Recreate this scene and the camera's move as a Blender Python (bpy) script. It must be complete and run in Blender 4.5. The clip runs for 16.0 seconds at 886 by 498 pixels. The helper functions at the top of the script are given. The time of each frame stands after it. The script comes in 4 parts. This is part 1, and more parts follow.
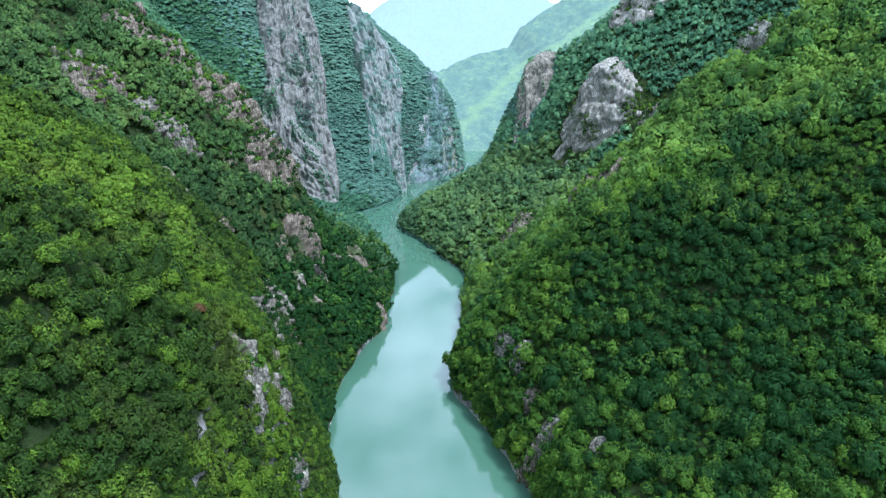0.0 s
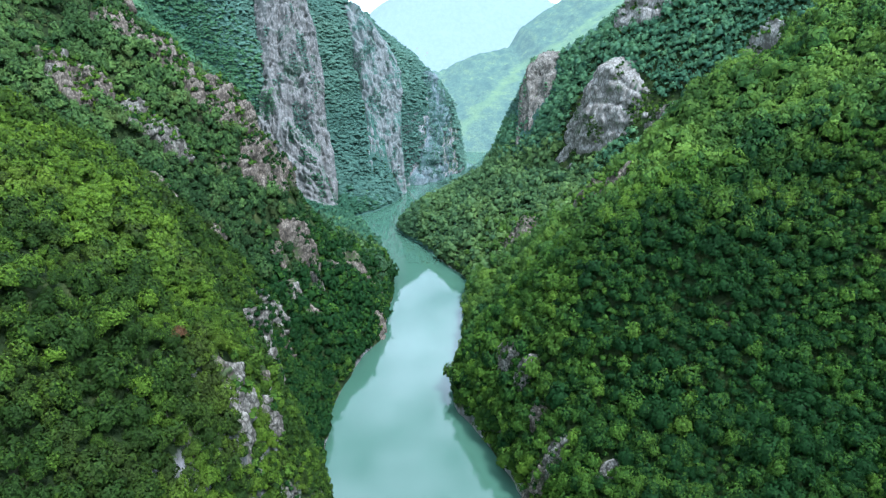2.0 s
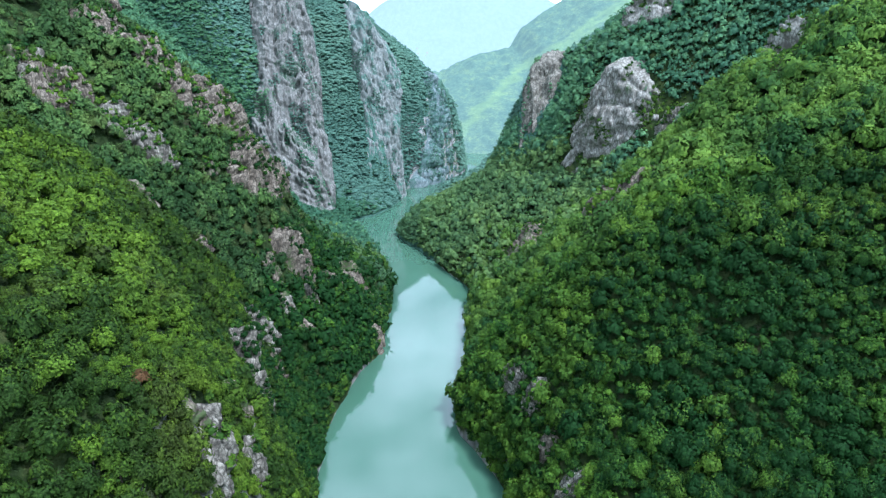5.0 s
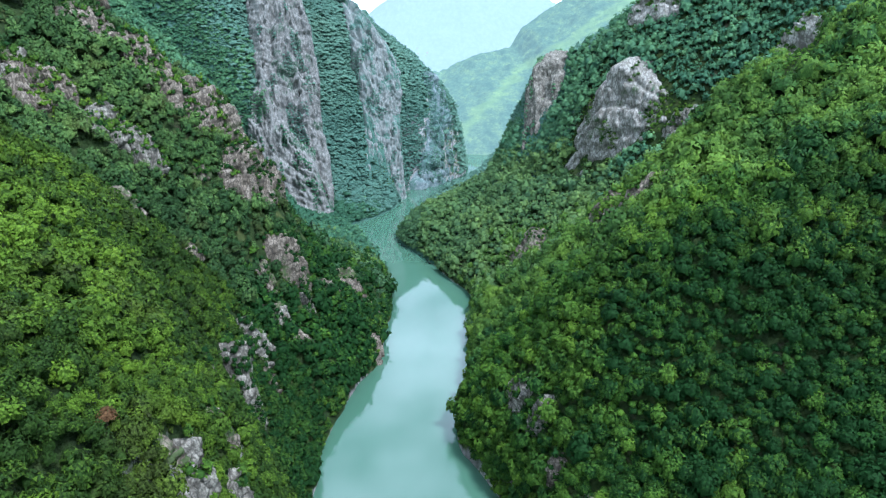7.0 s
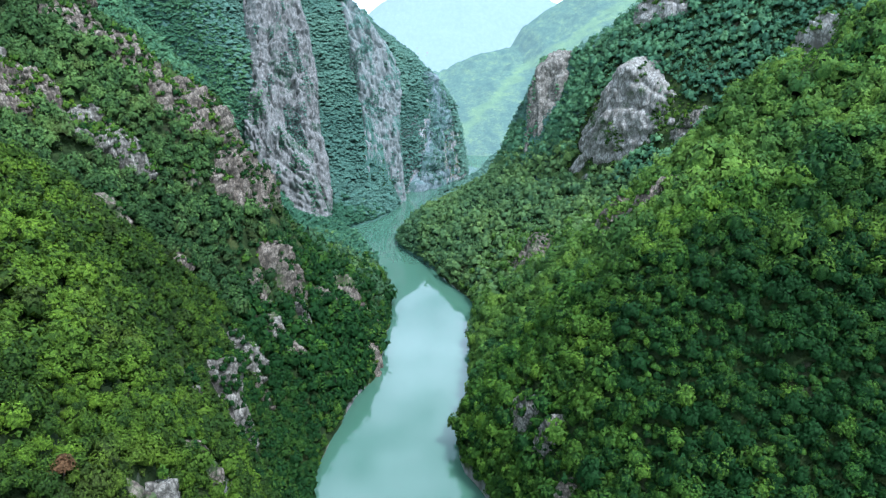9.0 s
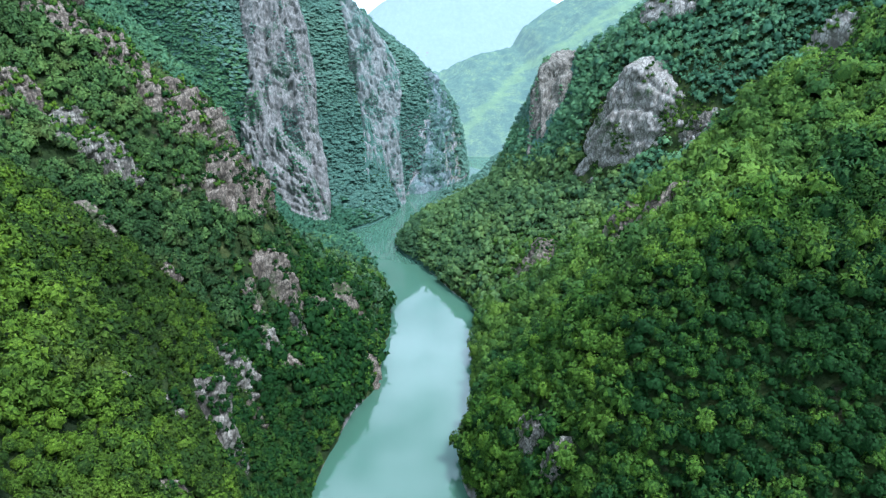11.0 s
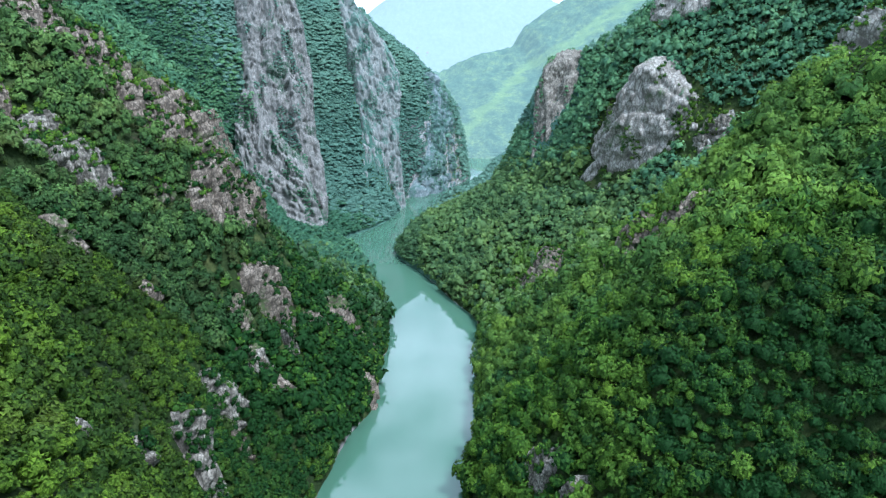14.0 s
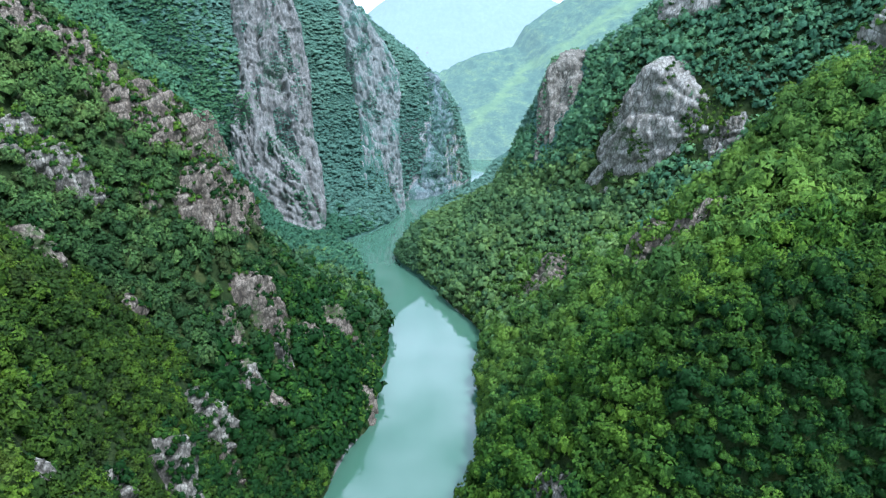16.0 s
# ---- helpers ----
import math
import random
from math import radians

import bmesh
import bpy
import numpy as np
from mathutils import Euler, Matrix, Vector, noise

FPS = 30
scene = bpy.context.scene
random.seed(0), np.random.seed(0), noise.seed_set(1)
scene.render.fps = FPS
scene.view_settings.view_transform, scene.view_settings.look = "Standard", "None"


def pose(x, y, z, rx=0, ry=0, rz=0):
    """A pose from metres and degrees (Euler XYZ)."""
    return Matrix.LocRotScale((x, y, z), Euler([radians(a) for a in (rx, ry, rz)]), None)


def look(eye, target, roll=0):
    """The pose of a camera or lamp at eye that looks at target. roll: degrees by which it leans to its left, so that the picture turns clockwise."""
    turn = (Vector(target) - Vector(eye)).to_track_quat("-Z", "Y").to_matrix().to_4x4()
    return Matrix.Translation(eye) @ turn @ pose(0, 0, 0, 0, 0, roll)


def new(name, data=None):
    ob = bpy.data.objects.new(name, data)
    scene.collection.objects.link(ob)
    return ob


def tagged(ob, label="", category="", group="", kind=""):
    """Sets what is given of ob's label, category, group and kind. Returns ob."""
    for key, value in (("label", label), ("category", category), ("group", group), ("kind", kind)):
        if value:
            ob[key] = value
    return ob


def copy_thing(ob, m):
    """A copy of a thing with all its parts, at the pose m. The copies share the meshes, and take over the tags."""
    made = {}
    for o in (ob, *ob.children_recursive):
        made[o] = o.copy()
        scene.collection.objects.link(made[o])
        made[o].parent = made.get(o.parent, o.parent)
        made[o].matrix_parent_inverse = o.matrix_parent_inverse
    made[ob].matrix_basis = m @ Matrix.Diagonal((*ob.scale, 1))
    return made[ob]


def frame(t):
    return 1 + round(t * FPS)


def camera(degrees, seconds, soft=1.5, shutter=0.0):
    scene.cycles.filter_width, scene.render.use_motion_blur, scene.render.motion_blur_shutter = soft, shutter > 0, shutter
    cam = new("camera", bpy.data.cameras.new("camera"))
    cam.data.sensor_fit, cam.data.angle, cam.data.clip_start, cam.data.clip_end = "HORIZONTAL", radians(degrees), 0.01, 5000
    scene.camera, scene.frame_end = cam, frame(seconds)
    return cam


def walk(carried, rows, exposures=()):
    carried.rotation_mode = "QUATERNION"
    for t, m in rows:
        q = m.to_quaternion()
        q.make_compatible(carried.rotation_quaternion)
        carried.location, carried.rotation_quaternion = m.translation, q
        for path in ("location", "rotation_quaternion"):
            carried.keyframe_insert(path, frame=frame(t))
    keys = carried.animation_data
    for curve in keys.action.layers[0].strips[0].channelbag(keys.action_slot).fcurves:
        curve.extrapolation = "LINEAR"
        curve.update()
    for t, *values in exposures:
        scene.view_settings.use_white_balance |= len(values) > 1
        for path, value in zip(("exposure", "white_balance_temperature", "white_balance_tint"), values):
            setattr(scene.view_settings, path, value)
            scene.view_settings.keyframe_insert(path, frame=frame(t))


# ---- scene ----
cam = camera(73.7, 16.0, soft=1.27)
PITCH, SPEED, DRIFT, ALTITUDE = 17.66, 5.495, -0.24, 140.0
walk(cam, [(t, pose(DRIFT * t, SPEED * t, ALTITUDE, 90 - PITCH, 0, 0)) for t in (0, 4, 8, 12, 16)],
     [(0, 0.24, 5060, 17), (16, 0.18, 5060, 17)])

# ---- light: a bright overcast sky with a weak sun behind the cloud ----
SUN_HEIGHT, SUN_TURN = 62, 130
world = bpy.data.worlds.new("overcast_sky")
scene.world = world
world.use_nodes = True
wn, wl = world.node_tree.nodes, world.node_tree.links
wn.clear()
w_out, w_bg = wn.new("ShaderNodeOutputWorld"), wn.new("ShaderNodeBackground")
w_sky = wn.new("ShaderNodeTexSky")
w_sky.sky_type, w_sky.sun_disc = "NISHITA", False
w_sky.sun_elevation, w_sky.sun_rotation = radians(SUN_HEIGHT), radians(SUN_TURN)
w_sky.air_density, w_sky.dust_density = 1.0, 2.0
w_gain = wn.new("ShaderNodeVectorMath")
w_gain.operation = "SCALE"
w_gain.inputs["Scale"].default_value = 0.12
w_map = wn.new("ShaderNodeMapping")
w_map.inputs["Scale"].default_value = (2.2, 1.2, 4.0)
w_coord = wn.new("ShaderNodeTexCoord")
w_noise = wn.new("ShaderNodeTexNoise")
w_noise.inputs["Scale"].default_value = 3.2
w_noise.inputs["Detail"].default_value = 6
w_ramp = wn.new("ShaderNodeValToRGB")
w_ramp.color_ramp.elements[0].position, w_ramp.color_ramp.elements[0].color = 0.30, (0.95, 1.28, 1.27, 1)
w_ramp.color_ramp.elements[1].position, w_ramp.color_ramp.elements[1].color = 0.68, (3.95, 4.25, 4.12, 1)
w_mix = wn.new("ShaderNodeMix")
w_mix.data_type = "RGBA"
w_mix.inputs["Factor"].default_value = 0.85
wl.new(w_coord.outputs["Generated"], w_map.inputs["Vector"])
wl.new(w_map.outputs["Vector"], w_noise.inputs["Vector"])
wl.new(w_noise.outputs["Fac"], w_ramp.inputs["Fac"])
wl.new(w_sky.outputs["Color"], w_gain.inputs[0])
wl.new(w_gain.outputs["Vector"], w_mix.inputs["A"])
wl.new(w_ramp.outputs["Color"], w_mix.inputs["B"])
wl.new(w_mix.outputs["Result"], w_bg.inputs["Color"])
wl.new(w_bg.outputs["Background"], w_out.inputs["Surface"])
w_bg.inputs["Strength"].default_value = 0.72

sun_data = bpy.data.lights.new("sun", "SUN")
sun_data.energy, sun_data.angle, sun_data.color = 4.8, radians(8), (1.0, 0.95, 0.86)
sun = new("sun", sun_data)
# Blender's sky turns clockwise from +y; the lamp shines from the same place
sun_from = Vector((math.sin(radians(SUN_TURN)) * math.cos(radians(SUN_HEIGHT)),
                   math.cos(radians(SUN_TURN)) * math.cos(radians(SUN_HEIGHT)), math.sin(radians(SUN_HEIGHT))))
sun.matrix_world = look(sun_from * 500, (0, 0, 0))

# ---- materials ----


class Mat:
    """A node material with short calls."""

    def __init__(self, name, rough=0.9, spec=0.2):
        self.m = bpy.data.materials.new(name)
        self.m.use_nodes = True
        self.n, self.l = self.m.node_tree.nodes, self.m.node_tree.links
        self.p = self.n["Principled BSDF"]
        self.p.inputs["Roughness"].default_value = rough
        self.p.inputs["Specular IOR Level"].default_value = spec
        geo = self.n.new("ShaderNodeNewGeometry")
        geo.name = "Geometry"
        self.pos = geo.outputs["Position"]

    def noise(self, scale, detail=5.0, stretch=(1, 1, 1), rough=0.6):
        mp = self.n.new("ShaderNodeMapping")
        mp.inputs["Scale"].default_value = stretch
        nz = self.n.new("ShaderNodeTexNoise")
        nz.inputs["Scale"].default_value, nz.inputs["Detail"].default_value = scale, detail
        nz.inputs["Roughness"].default_value = rough
        self.l.new(self.pos, mp.inputs["Vector"])
        self.l.new(mp.outputs["Vector"], nz.inputs["Vector"])
        return nz.outputs["Fac"]

    def ramp(self, fac, *stops):
        r = self.n.new("ShaderNodeValToRGB")
        e = r.color_ramp.elements
        while len(e) < len(stops):
            e.new(0.5)
        for el, (at, c) in zip(e, stops):
            el.position, el.color = at, ((c, c, c, 1) if not isinstance(c, tuple) else (*c, 1))
        self.l.new(fac, r.inputs["Fac"])
        return r.outputs["Color"]

    def mix(self, fac, a, b, mode="MIX"):
        x = self.n.new("ShaderNodeMix")
        x.data_type, x.blend_type = "RGBA", mode
        for key, v in (("Factor", fac), ("A", a), ("B", b)):
            if isinstance(v, tuple):
                x.inputs[key].default_value = (*v, 1) if key != "Factor" else v
            elif isinstance(v, (int, float)):
                x.inputs[key].default_value = v
            else:
                self.l.new(v, x.inputs[key])
        return x.outputs["Result"]

    def bump(self, fac, strength, dist):
        b = self.n.new("ShaderNodeBump")
        b.inputs["Strength"].default_value, b.inputs["Distance"].default_value = strength, dist
        self.l.new(fac, b.inputs["Height"])
        self.l.new(b.outputs["Normal"], self.p.inputs["Normal"])

    def colour(self, c):
        self.l.new(c, self.p.inputs["Base Color"])


def rock_material(name, pale, mid, dark, moss, moss_from=0.56, scale=1.0):
    """Weathered limestone: pale faces, dark vertical cracks and stains, plants in the joints."""
    k = Mat(name, 0.92, 0.15)
    streak = k.noise(0.2 * scale, 9, (1, 1, 0.6), 0.75)
    grain = k.noise(0.9 * scale, 8, (1, 1, 0.7), 0.78)
    c = k.ramp(streak, (0.37, dark), (0.46, mid), (0.55, pale))
    c = k.mix(k.ramp(grain, (0.36, 0.9), (0.52, 0.0)), c, dark)
    crack = k.n.new("ShaderNodeTexVoronoi")
    crack.feature = "DISTANCE_TO_EDGE"
    crack.inputs["Scale"].default_value = 0.45 * scale
    mp = k.n.new("ShaderNodeMapping")
    mp.inputs["Scale"].default_value = (1, 1, 0.42)
    wob = k.mix(0.12, k.pos, k.n.new("ShaderNodeTexNoise").outputs["Color"], "LINEAR_LIGHT")
    k.l.new(wob, mp.inputs["Vector"])
    k.l.new(mp.outputs["Vector"], crack.inputs["Vector"])
    c = k.mix(k.ramp(crack.outputs["Distance"], (0.0, 0.85), (0.13, 0.0)), c, dark)
    # a finer net of slanting joints
    joint = k.n.new("ShaderNodeTexVoronoi")
    joint.feature = "DISTANCE_TO_EDGE"
    joint.inputs["Scale"].default_value = 0.62 * scale
    tilt = k.n.new("ShaderNodeMapping")
    tilt.inputs["Rotation"].default_value = (0.35, 0.25, 0.4)
    tilt.inputs["Scale"].default_value = (1.2, 1.0, 0.85)
    k.l.new(wob, tilt.inputs["Vector"])
    k.l.new(tilt.outputs["Vector"], joint.inputs["Vector"])
    c = k.mix(k.ramp(joint.outputs["Distance"], (0.0, 0.6), (0.10, 0.0)), c, dark)
    patch = k.ramp(k.noise(0.05, 6), (moss_from, 0.0), (moss_from + 0.06, 0.9))
    fine = k.ramp(k.noise(0.8, 6), (0.44, 0.0), (0.50, 1.0))
    c = k.mix(k.mix(1.0, patch, fine, "MULTIPLY"), c, moss)
    k.colour(c)
    k.bump(k.mix(0.5, grain, k.noise(2.4 * scale, 8, (1, 1, 0.6), 0.7)), 0.6, 0.45 / scale)
    return k.m


ROCK = rock_material("grey_limestone", (0.335, 0.315, 0.255), (0.195, 0.180, 0.143), (0.055, 0.050, 0.040), (0.05, 0.09, 0.03), 0.66, 1.5)
ROCK_CRAG = rock_material("pale_broken_limestone", (0.39, 0.375, 0.325), (0.26, 0.246, 0.205), (0.095, 0.088, 0.072), (0.05, 0.09, 0.03), 0.60, 1.0)
ROCK_WARM = rock_material("rusty_limestone", (0.300, 0.256, 0.195), (0.165, 0.136, 0.100), (0.050, 0.042, 0.032), (0.06, 0.09, 0.03), 0.57, 1.5)
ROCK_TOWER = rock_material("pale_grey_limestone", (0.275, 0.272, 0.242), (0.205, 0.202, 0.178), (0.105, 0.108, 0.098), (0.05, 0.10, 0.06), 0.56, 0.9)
# far rock, with the haze put into its colours: bluer, less contrast
ROCK_HAZE_TEAL = rock_material("hazed_overgrown_limestone", (0.26, 0.30, 0.30), (0.18, 0.22, 0.22), (0.10, 0.14, 0.14), (0.06, 0.13, 0.10), 0.46, 0.7)
ROCK_HAZE_GREY = rock_material("hazed_grey_limestone", (0.262, 0.270, 0.246), (0.208, 0.220, 0.200), (0.125, 0.150, 0.136), (0.06, 0.15, 0.11), 0.50, 0.7)


def ground_material(name="undergrowth", low=(0.014, 0.024, 0.008), mid=(0.030, 0.050, 0.014), high=(0.080, 0.095, 0.030)):
    """Undergrowth, dry grass and bare soil between the trees, limestone where it is too steep for them."""
    k = Mat(name, 0.95, 0.1)
    c = k.ramp(k.noise(0.20, 8), (0.36, low), (0.54, mid), (0.70, high))
    soil = k.ramp(k.noise(0.06, 7), (0.62, 0.0), (0.74, 0.6))
    c = k.mix(soil, c, (0.15, 0.115, 0.08))
    streak = k.noise(0.11, 8, (1, 1, 0.25), 0.68)
    rock = k.ramp(streak, (0.33, (0.12, 0.11, 0.10)), (0.48, (0.30, 0.28, 0.27)), (0.63, (0.46, 0.44, 0.43)))
    up = k.n.new("ShaderNodeSeparateXYZ")
    k.l.new(k.n["Geometry"].outputs["Normal"], up.inputs[0])
    jit = k.n.new("ShaderNodeMath")
    jit.operation = "MULTIPLY_ADD"
    jit.inputs[1].default_value = 0.55
    k.l.new(k.noise(0.09, 6), jit.inputs[0])
    k.l.new(up.outputs["Z"], jit.inputs[2])
    c = k.mix(k.ramp(jit.outputs[0], (0.42, 1.0), (0.52, 0.0)), c, rock)
    k.colour(c)
    k.bump(k.noise(0.7, 8, (1, 1, 0.6), 0.7), 0.9, 1.2)
    return k.m


GROUND = ground_material()
# the same ground farther off, its green turned teal to stand for haze
GROUND_HAZED = ground_material("hazed_undergrowth", (0.050, 0.105, 0.080), (0.065, 0.130, 0.098), (0.085, 0.155, 0.112))


def leaf_material(name, dark, mid, light, patch, rounding=0.80, leaf_scale=2.9, dry=0.0, grain=0.42):
    """Leaves; the tint differs from tree to tree, and in patches over the slope."""
    k = Mat(name, 0.7, 0.08)
    at = k.n.new("ShaderNodeAttribute")
    at.attribute_name = "tint"
    info = k.n.new("ShaderNodeObjectInfo")
    both = k.n.new("ShaderNodeMath")
    both.operation = "ADD"
    k.l.new(at.outputs["Fac"], both.inputs[0])
    zero = k.n.new("ShaderNodeMath")
    zero.operation = "MULTIPLY"
    solo = k.n.new("ShaderNodeAttribute")
    solo.attribute_name = "solo"
    k.l.new(info.outputs["Random"], zero.inputs[0])
    k.l.new(solo.outputs["Fac"], zero.inputs[1])
    k.l.new(zero.outputs[0], both.inputs[1])
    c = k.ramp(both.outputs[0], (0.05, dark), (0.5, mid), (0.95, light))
    area = k.ramp(k.noise(0.016, 4), (0.40, 0.0), (0.66, 0.6))
    # keeps the light patch colour off trees with a low tint
    tint_gate = k.n.new("ShaderNodeMath")
    tint_gate.operation, tint_gate.use_clamp = "MULTIPLY", True
    tint_gate.inputs[1].default_value = 2.5
    k.l.new(both.outputs[0], tint_gate.inputs[0])
    c = k.mix(k.mix(1.0, area, tint_gate.outputs[0], "MULTIPLY"), c, patch)
    if dry:
        # half-dry scrub in patches
        c = k.mix(k.ramp(k.noise(0.055, 5), (0.54, 0.0), (0.68, dry)), c, (0.125, 0.112, 0.030))
    stand = k.ramp(k.noise(0.021, 3), (0.36, 0.65), (0.50, 0.0))
    c = k.mix(stand, c, dark)
    fine = k.ramp(k.noise(1.1 * leaf_scale, 3), (0.38, grain), (0.60, 1.1))
    c = k.mix(0.9, c, fine, "MULTIPLY")
    k.colour(c)
    # the sprays of a crown catch the light together, as its rounded mass does
    around = k.n.new("ShaderNodeAttribute")
    around.attribute_name = "round"
    turn = k.n.new("ShaderNodeVectorTransform")
    turn.vector_type, turn.convert_from, turn.convert_to = "NORMAL", "OBJECT", "WORLD"
    k.l.new(around.outputs["Vector"], turn.inputs["Vector"])
    blend = k.n.new("ShaderNodeMix")
    blend.data_type = "VECTOR"
    blend.inputs["Factor"].default_value = rounding
    k.l.new(k.n["Geometry"].outputs["Normal"], blend.inputs["A"])
    k.l.new(turn.outputs["Vector"], blend.inputs["B"])
    unit = k.n.new("ShaderNodeVectorMath")
    unit.operation = "NORMALIZE"
    k.l.new(blend.outputs["Result"], unit.inputs[0])
    k.l.new(unit.outputs["Vector"], k.p.inputs["Normal"])
    tr = k.n.new("ShaderNodeBsdfTranslucent")
    k.l.new(c, tr.inputs["Color"])
    ms = k.n.new("ShaderNodeMixShader")
    ms.inputs["Fac"].default_value = 0.16
    k.l.new(k.p.outputs["BSDF"], ms.inputs[1])
    k.l.new(tr.outputs["BSDF"], ms.inputs[2])
    k.l.new(ms.outputs["Shader"], k.n["Material Output"].inputs["Surface"])
    return k.m


# left yellower; the lit and the shaded slope are partly put into the colours
LEAF_LEFT = leaf_material("lit_slope_leaves", (0.027, 0.058, 0.009), (0.078, 0.143, 0.012), (0.142, 0.238, 0.015), (0.128, 0.218, 0.014), dry=0.20)
LEAF_RIGHT = leaf_material("shaded_slope_leaves", (0.014, 0.049, 0.010), (0.048, 0.120, 0.014), (0.126, 0.230, 0.020), (0.146, 0.232, 0.020))
# LEAF_LEFT with the ridge's haze mixed into its colours
LEAF_RIDGE = leaf_material("hazed_left_leaves", (0.033, 0.074, 0.022), (0.081, 0.157, 0.040), (0.144, 0.241, 0.055), (0.134, 0.223, 0.050), 0.80, 2.4, 0.4)
# LEAF_RIGHT lightened, so the farther slope's brightness sits in the colour
LEAF_SPUR = leaf_material("lightened_right_leaves", (0.022, 0.068, 0.018), (0.068, 0.155, 0.028), (0.150, 0.262, 0.034), (0.170, 0.268, 0.032), 0.80, 2.4)
# distance haze is painted into these three: paler, bluer, weaker grain
LEAF_MID = leaf_material("hazed_hillside_leaves", (0.054, 0.135, 0.074), (0.099, 0.221, 0.104), (0.160, 0.297, 0.120), (0.161, 0.297, 0.112), 0.82, 1.6, 0, 0.58)
LEAF_BEND = leaf_material("hazed_riverside_leaves", (0.055, 0.113, 0.047), (0.113, 0.204, 0.067), (0.180, 0.278, 0.074), (0.185, 0.275, 0.063), 0.82, 1.6, 0, 0.58)
LEAF_FAR = leaf_material("hazed_far_leaves", (0.094, 0.184, 0.137), (0.121, 0.227, 0.163), (0.157, 0.273, 0.184), (0.149, 0.262, 0.177), 0.88, 0.9, 0, 0.62)
BARK = Mat("bark", 0.95, 0.1)
BARK.colour(BARK.ramp(BARK.noise(3.0, 5), (0.3, (0.05, 0.04, 0.03)), (0.7, (0.15, 0.12, 0.09))))
BARK = BARK.m


def water_material():
    k = Mat("turquoise_water", 0.03, 0.5)
    k.p.inputs["IOR"].default_value = 1.7
    k.colour(k.ramp(k.noise(0.012, 5, (1, 0.5, 1)), (0.35, (0.054, 0.120, 0.076)), (0.65, (0.070, 0.144, 0.094))))
    k.p.inputs["Roughness"].default_value = 0.04
    k.bump(k.noise(0.25, 4, (1, 0.6, 1)), 0.05, 0.12)
    return k.m


WATER = water_material()


def distance_material(name, woods, meadow, deep, air, glow, grass=False):
    """A backdrop with kilometres of bright haze put in as a glow of its surface."""
    k = Mat(name, 1.0, 0.0)
    c = k.ramp(k.noise(0.04, 10, (1.2, 0.5, 1), 0.75), (0.38, deep), (0.50, woods), (0.66, meadow))
    c = k.mix(k.ramp(k.noise(0.22, 8, (1, 1, 1), 0.75), (0.40, 0.85), (0.56, 0.0)), c, deep)
    if grass:
        # a tongue of open grass on the lower slope
        x, y, z = (k.n.new("ShaderNodeMath") for _ in range(3))
        parts = k.n.new("ShaderNodeSeparateXYZ")
        k.l.new(k.pos, parts.inputs[0])
        for node, op, by, src in ((x, "MULTIPLY_ADD", -0.011, parts.outputs["X"]), (y, "MULTIPLY_ADD", 0.018, parts.outputs["Z"])):
            node.operation = op
            node.inputs[1].default_value = by
            k.l.new(src, node.inputs[0])
        x.inputs[2].default_value = 0.0
        k.l.new(x.outputs[0], y.inputs[2])
        z.operation = "MULTIPLY_ADD"
        z.inputs[1].default_value = 0.9
        k.l.new(k.noise(0.02, 6), z.inputs[0])
        k.l.new(y.outputs[0], z.inputs[2])
        c = k.mix(k.ramp(z.outputs[0], (0.40, 0.0), (0.54, 0.42), (0.64, 0.42), (0.84, 0.0)), c, (0.20, 0.31, 0.09))
    k.colour(c)
    k.bump(k.noise(0.14, 8, (1, 1, 1), 0.7), 1.0, 10.0)
    # haze colour emitted by the slope itself, evenly
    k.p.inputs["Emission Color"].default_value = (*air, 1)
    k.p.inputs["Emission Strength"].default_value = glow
    return k.m


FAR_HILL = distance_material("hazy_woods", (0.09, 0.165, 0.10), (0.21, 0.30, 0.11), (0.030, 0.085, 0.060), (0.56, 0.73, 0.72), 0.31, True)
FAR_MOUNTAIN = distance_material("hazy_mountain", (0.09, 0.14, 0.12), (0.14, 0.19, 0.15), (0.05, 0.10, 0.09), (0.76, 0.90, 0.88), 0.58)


# ---- terrain ----
def hash3(i, j, k, seed):
    n = (i * 374761393 + j * 668265263 + k * 2147483647 + seed * 144665) & 0xFFFFFFFF
    n = ((n ^ (n >> 13)) * 1274126177) & 0xFFFFFFFF
    n = ((n ^ (n >> 16)) * 2246822519) & 0xFFFFFFFF
    return ((n ^ (n >> 15)) & 0xFFFFFF) / float(0xFFFFFF) * 2 - 1


def vnoise(x, y, z, seed=0):
    """Smooth value noise, -1 to 1, for arrays."""
    x, y, z = np.broadcast_arrays(np.asarray(x, float), np.asarray(y, float), np.asarray(z, float))
    i, j, k = (np.floor(a).astype(np.int64) for a in (x, y, z))
    fx, fy, fz = x - i, y - j, z - k
    sx, sy, sz = (f * f * f * (f * (f * 6 - 15) + 10) for f in (fx, fy, fz))
    out = 0
    for a in (0, 1):
        for b in (0, 1):
            for c in (0, 1):
                w = (sx if a else 1 - sx) * (sy if b else 1 - sy) * (sz if c else 1 - sz)
                out = out + w * hash3(i + a, j + b, k + c, seed)
    return out


def fbm(x, y, z, octaves=4, seed=0):
    out, amp = 0, 1.0
    for o in range(octaves):
        f = 2.03 ** o
        out = out + amp * vnoise(x * f + 17.3 * o, y * f - 9.1 * o, z * f + 4.7 * o, seed + o)
        amp *= 0.5
    return out / 1.9


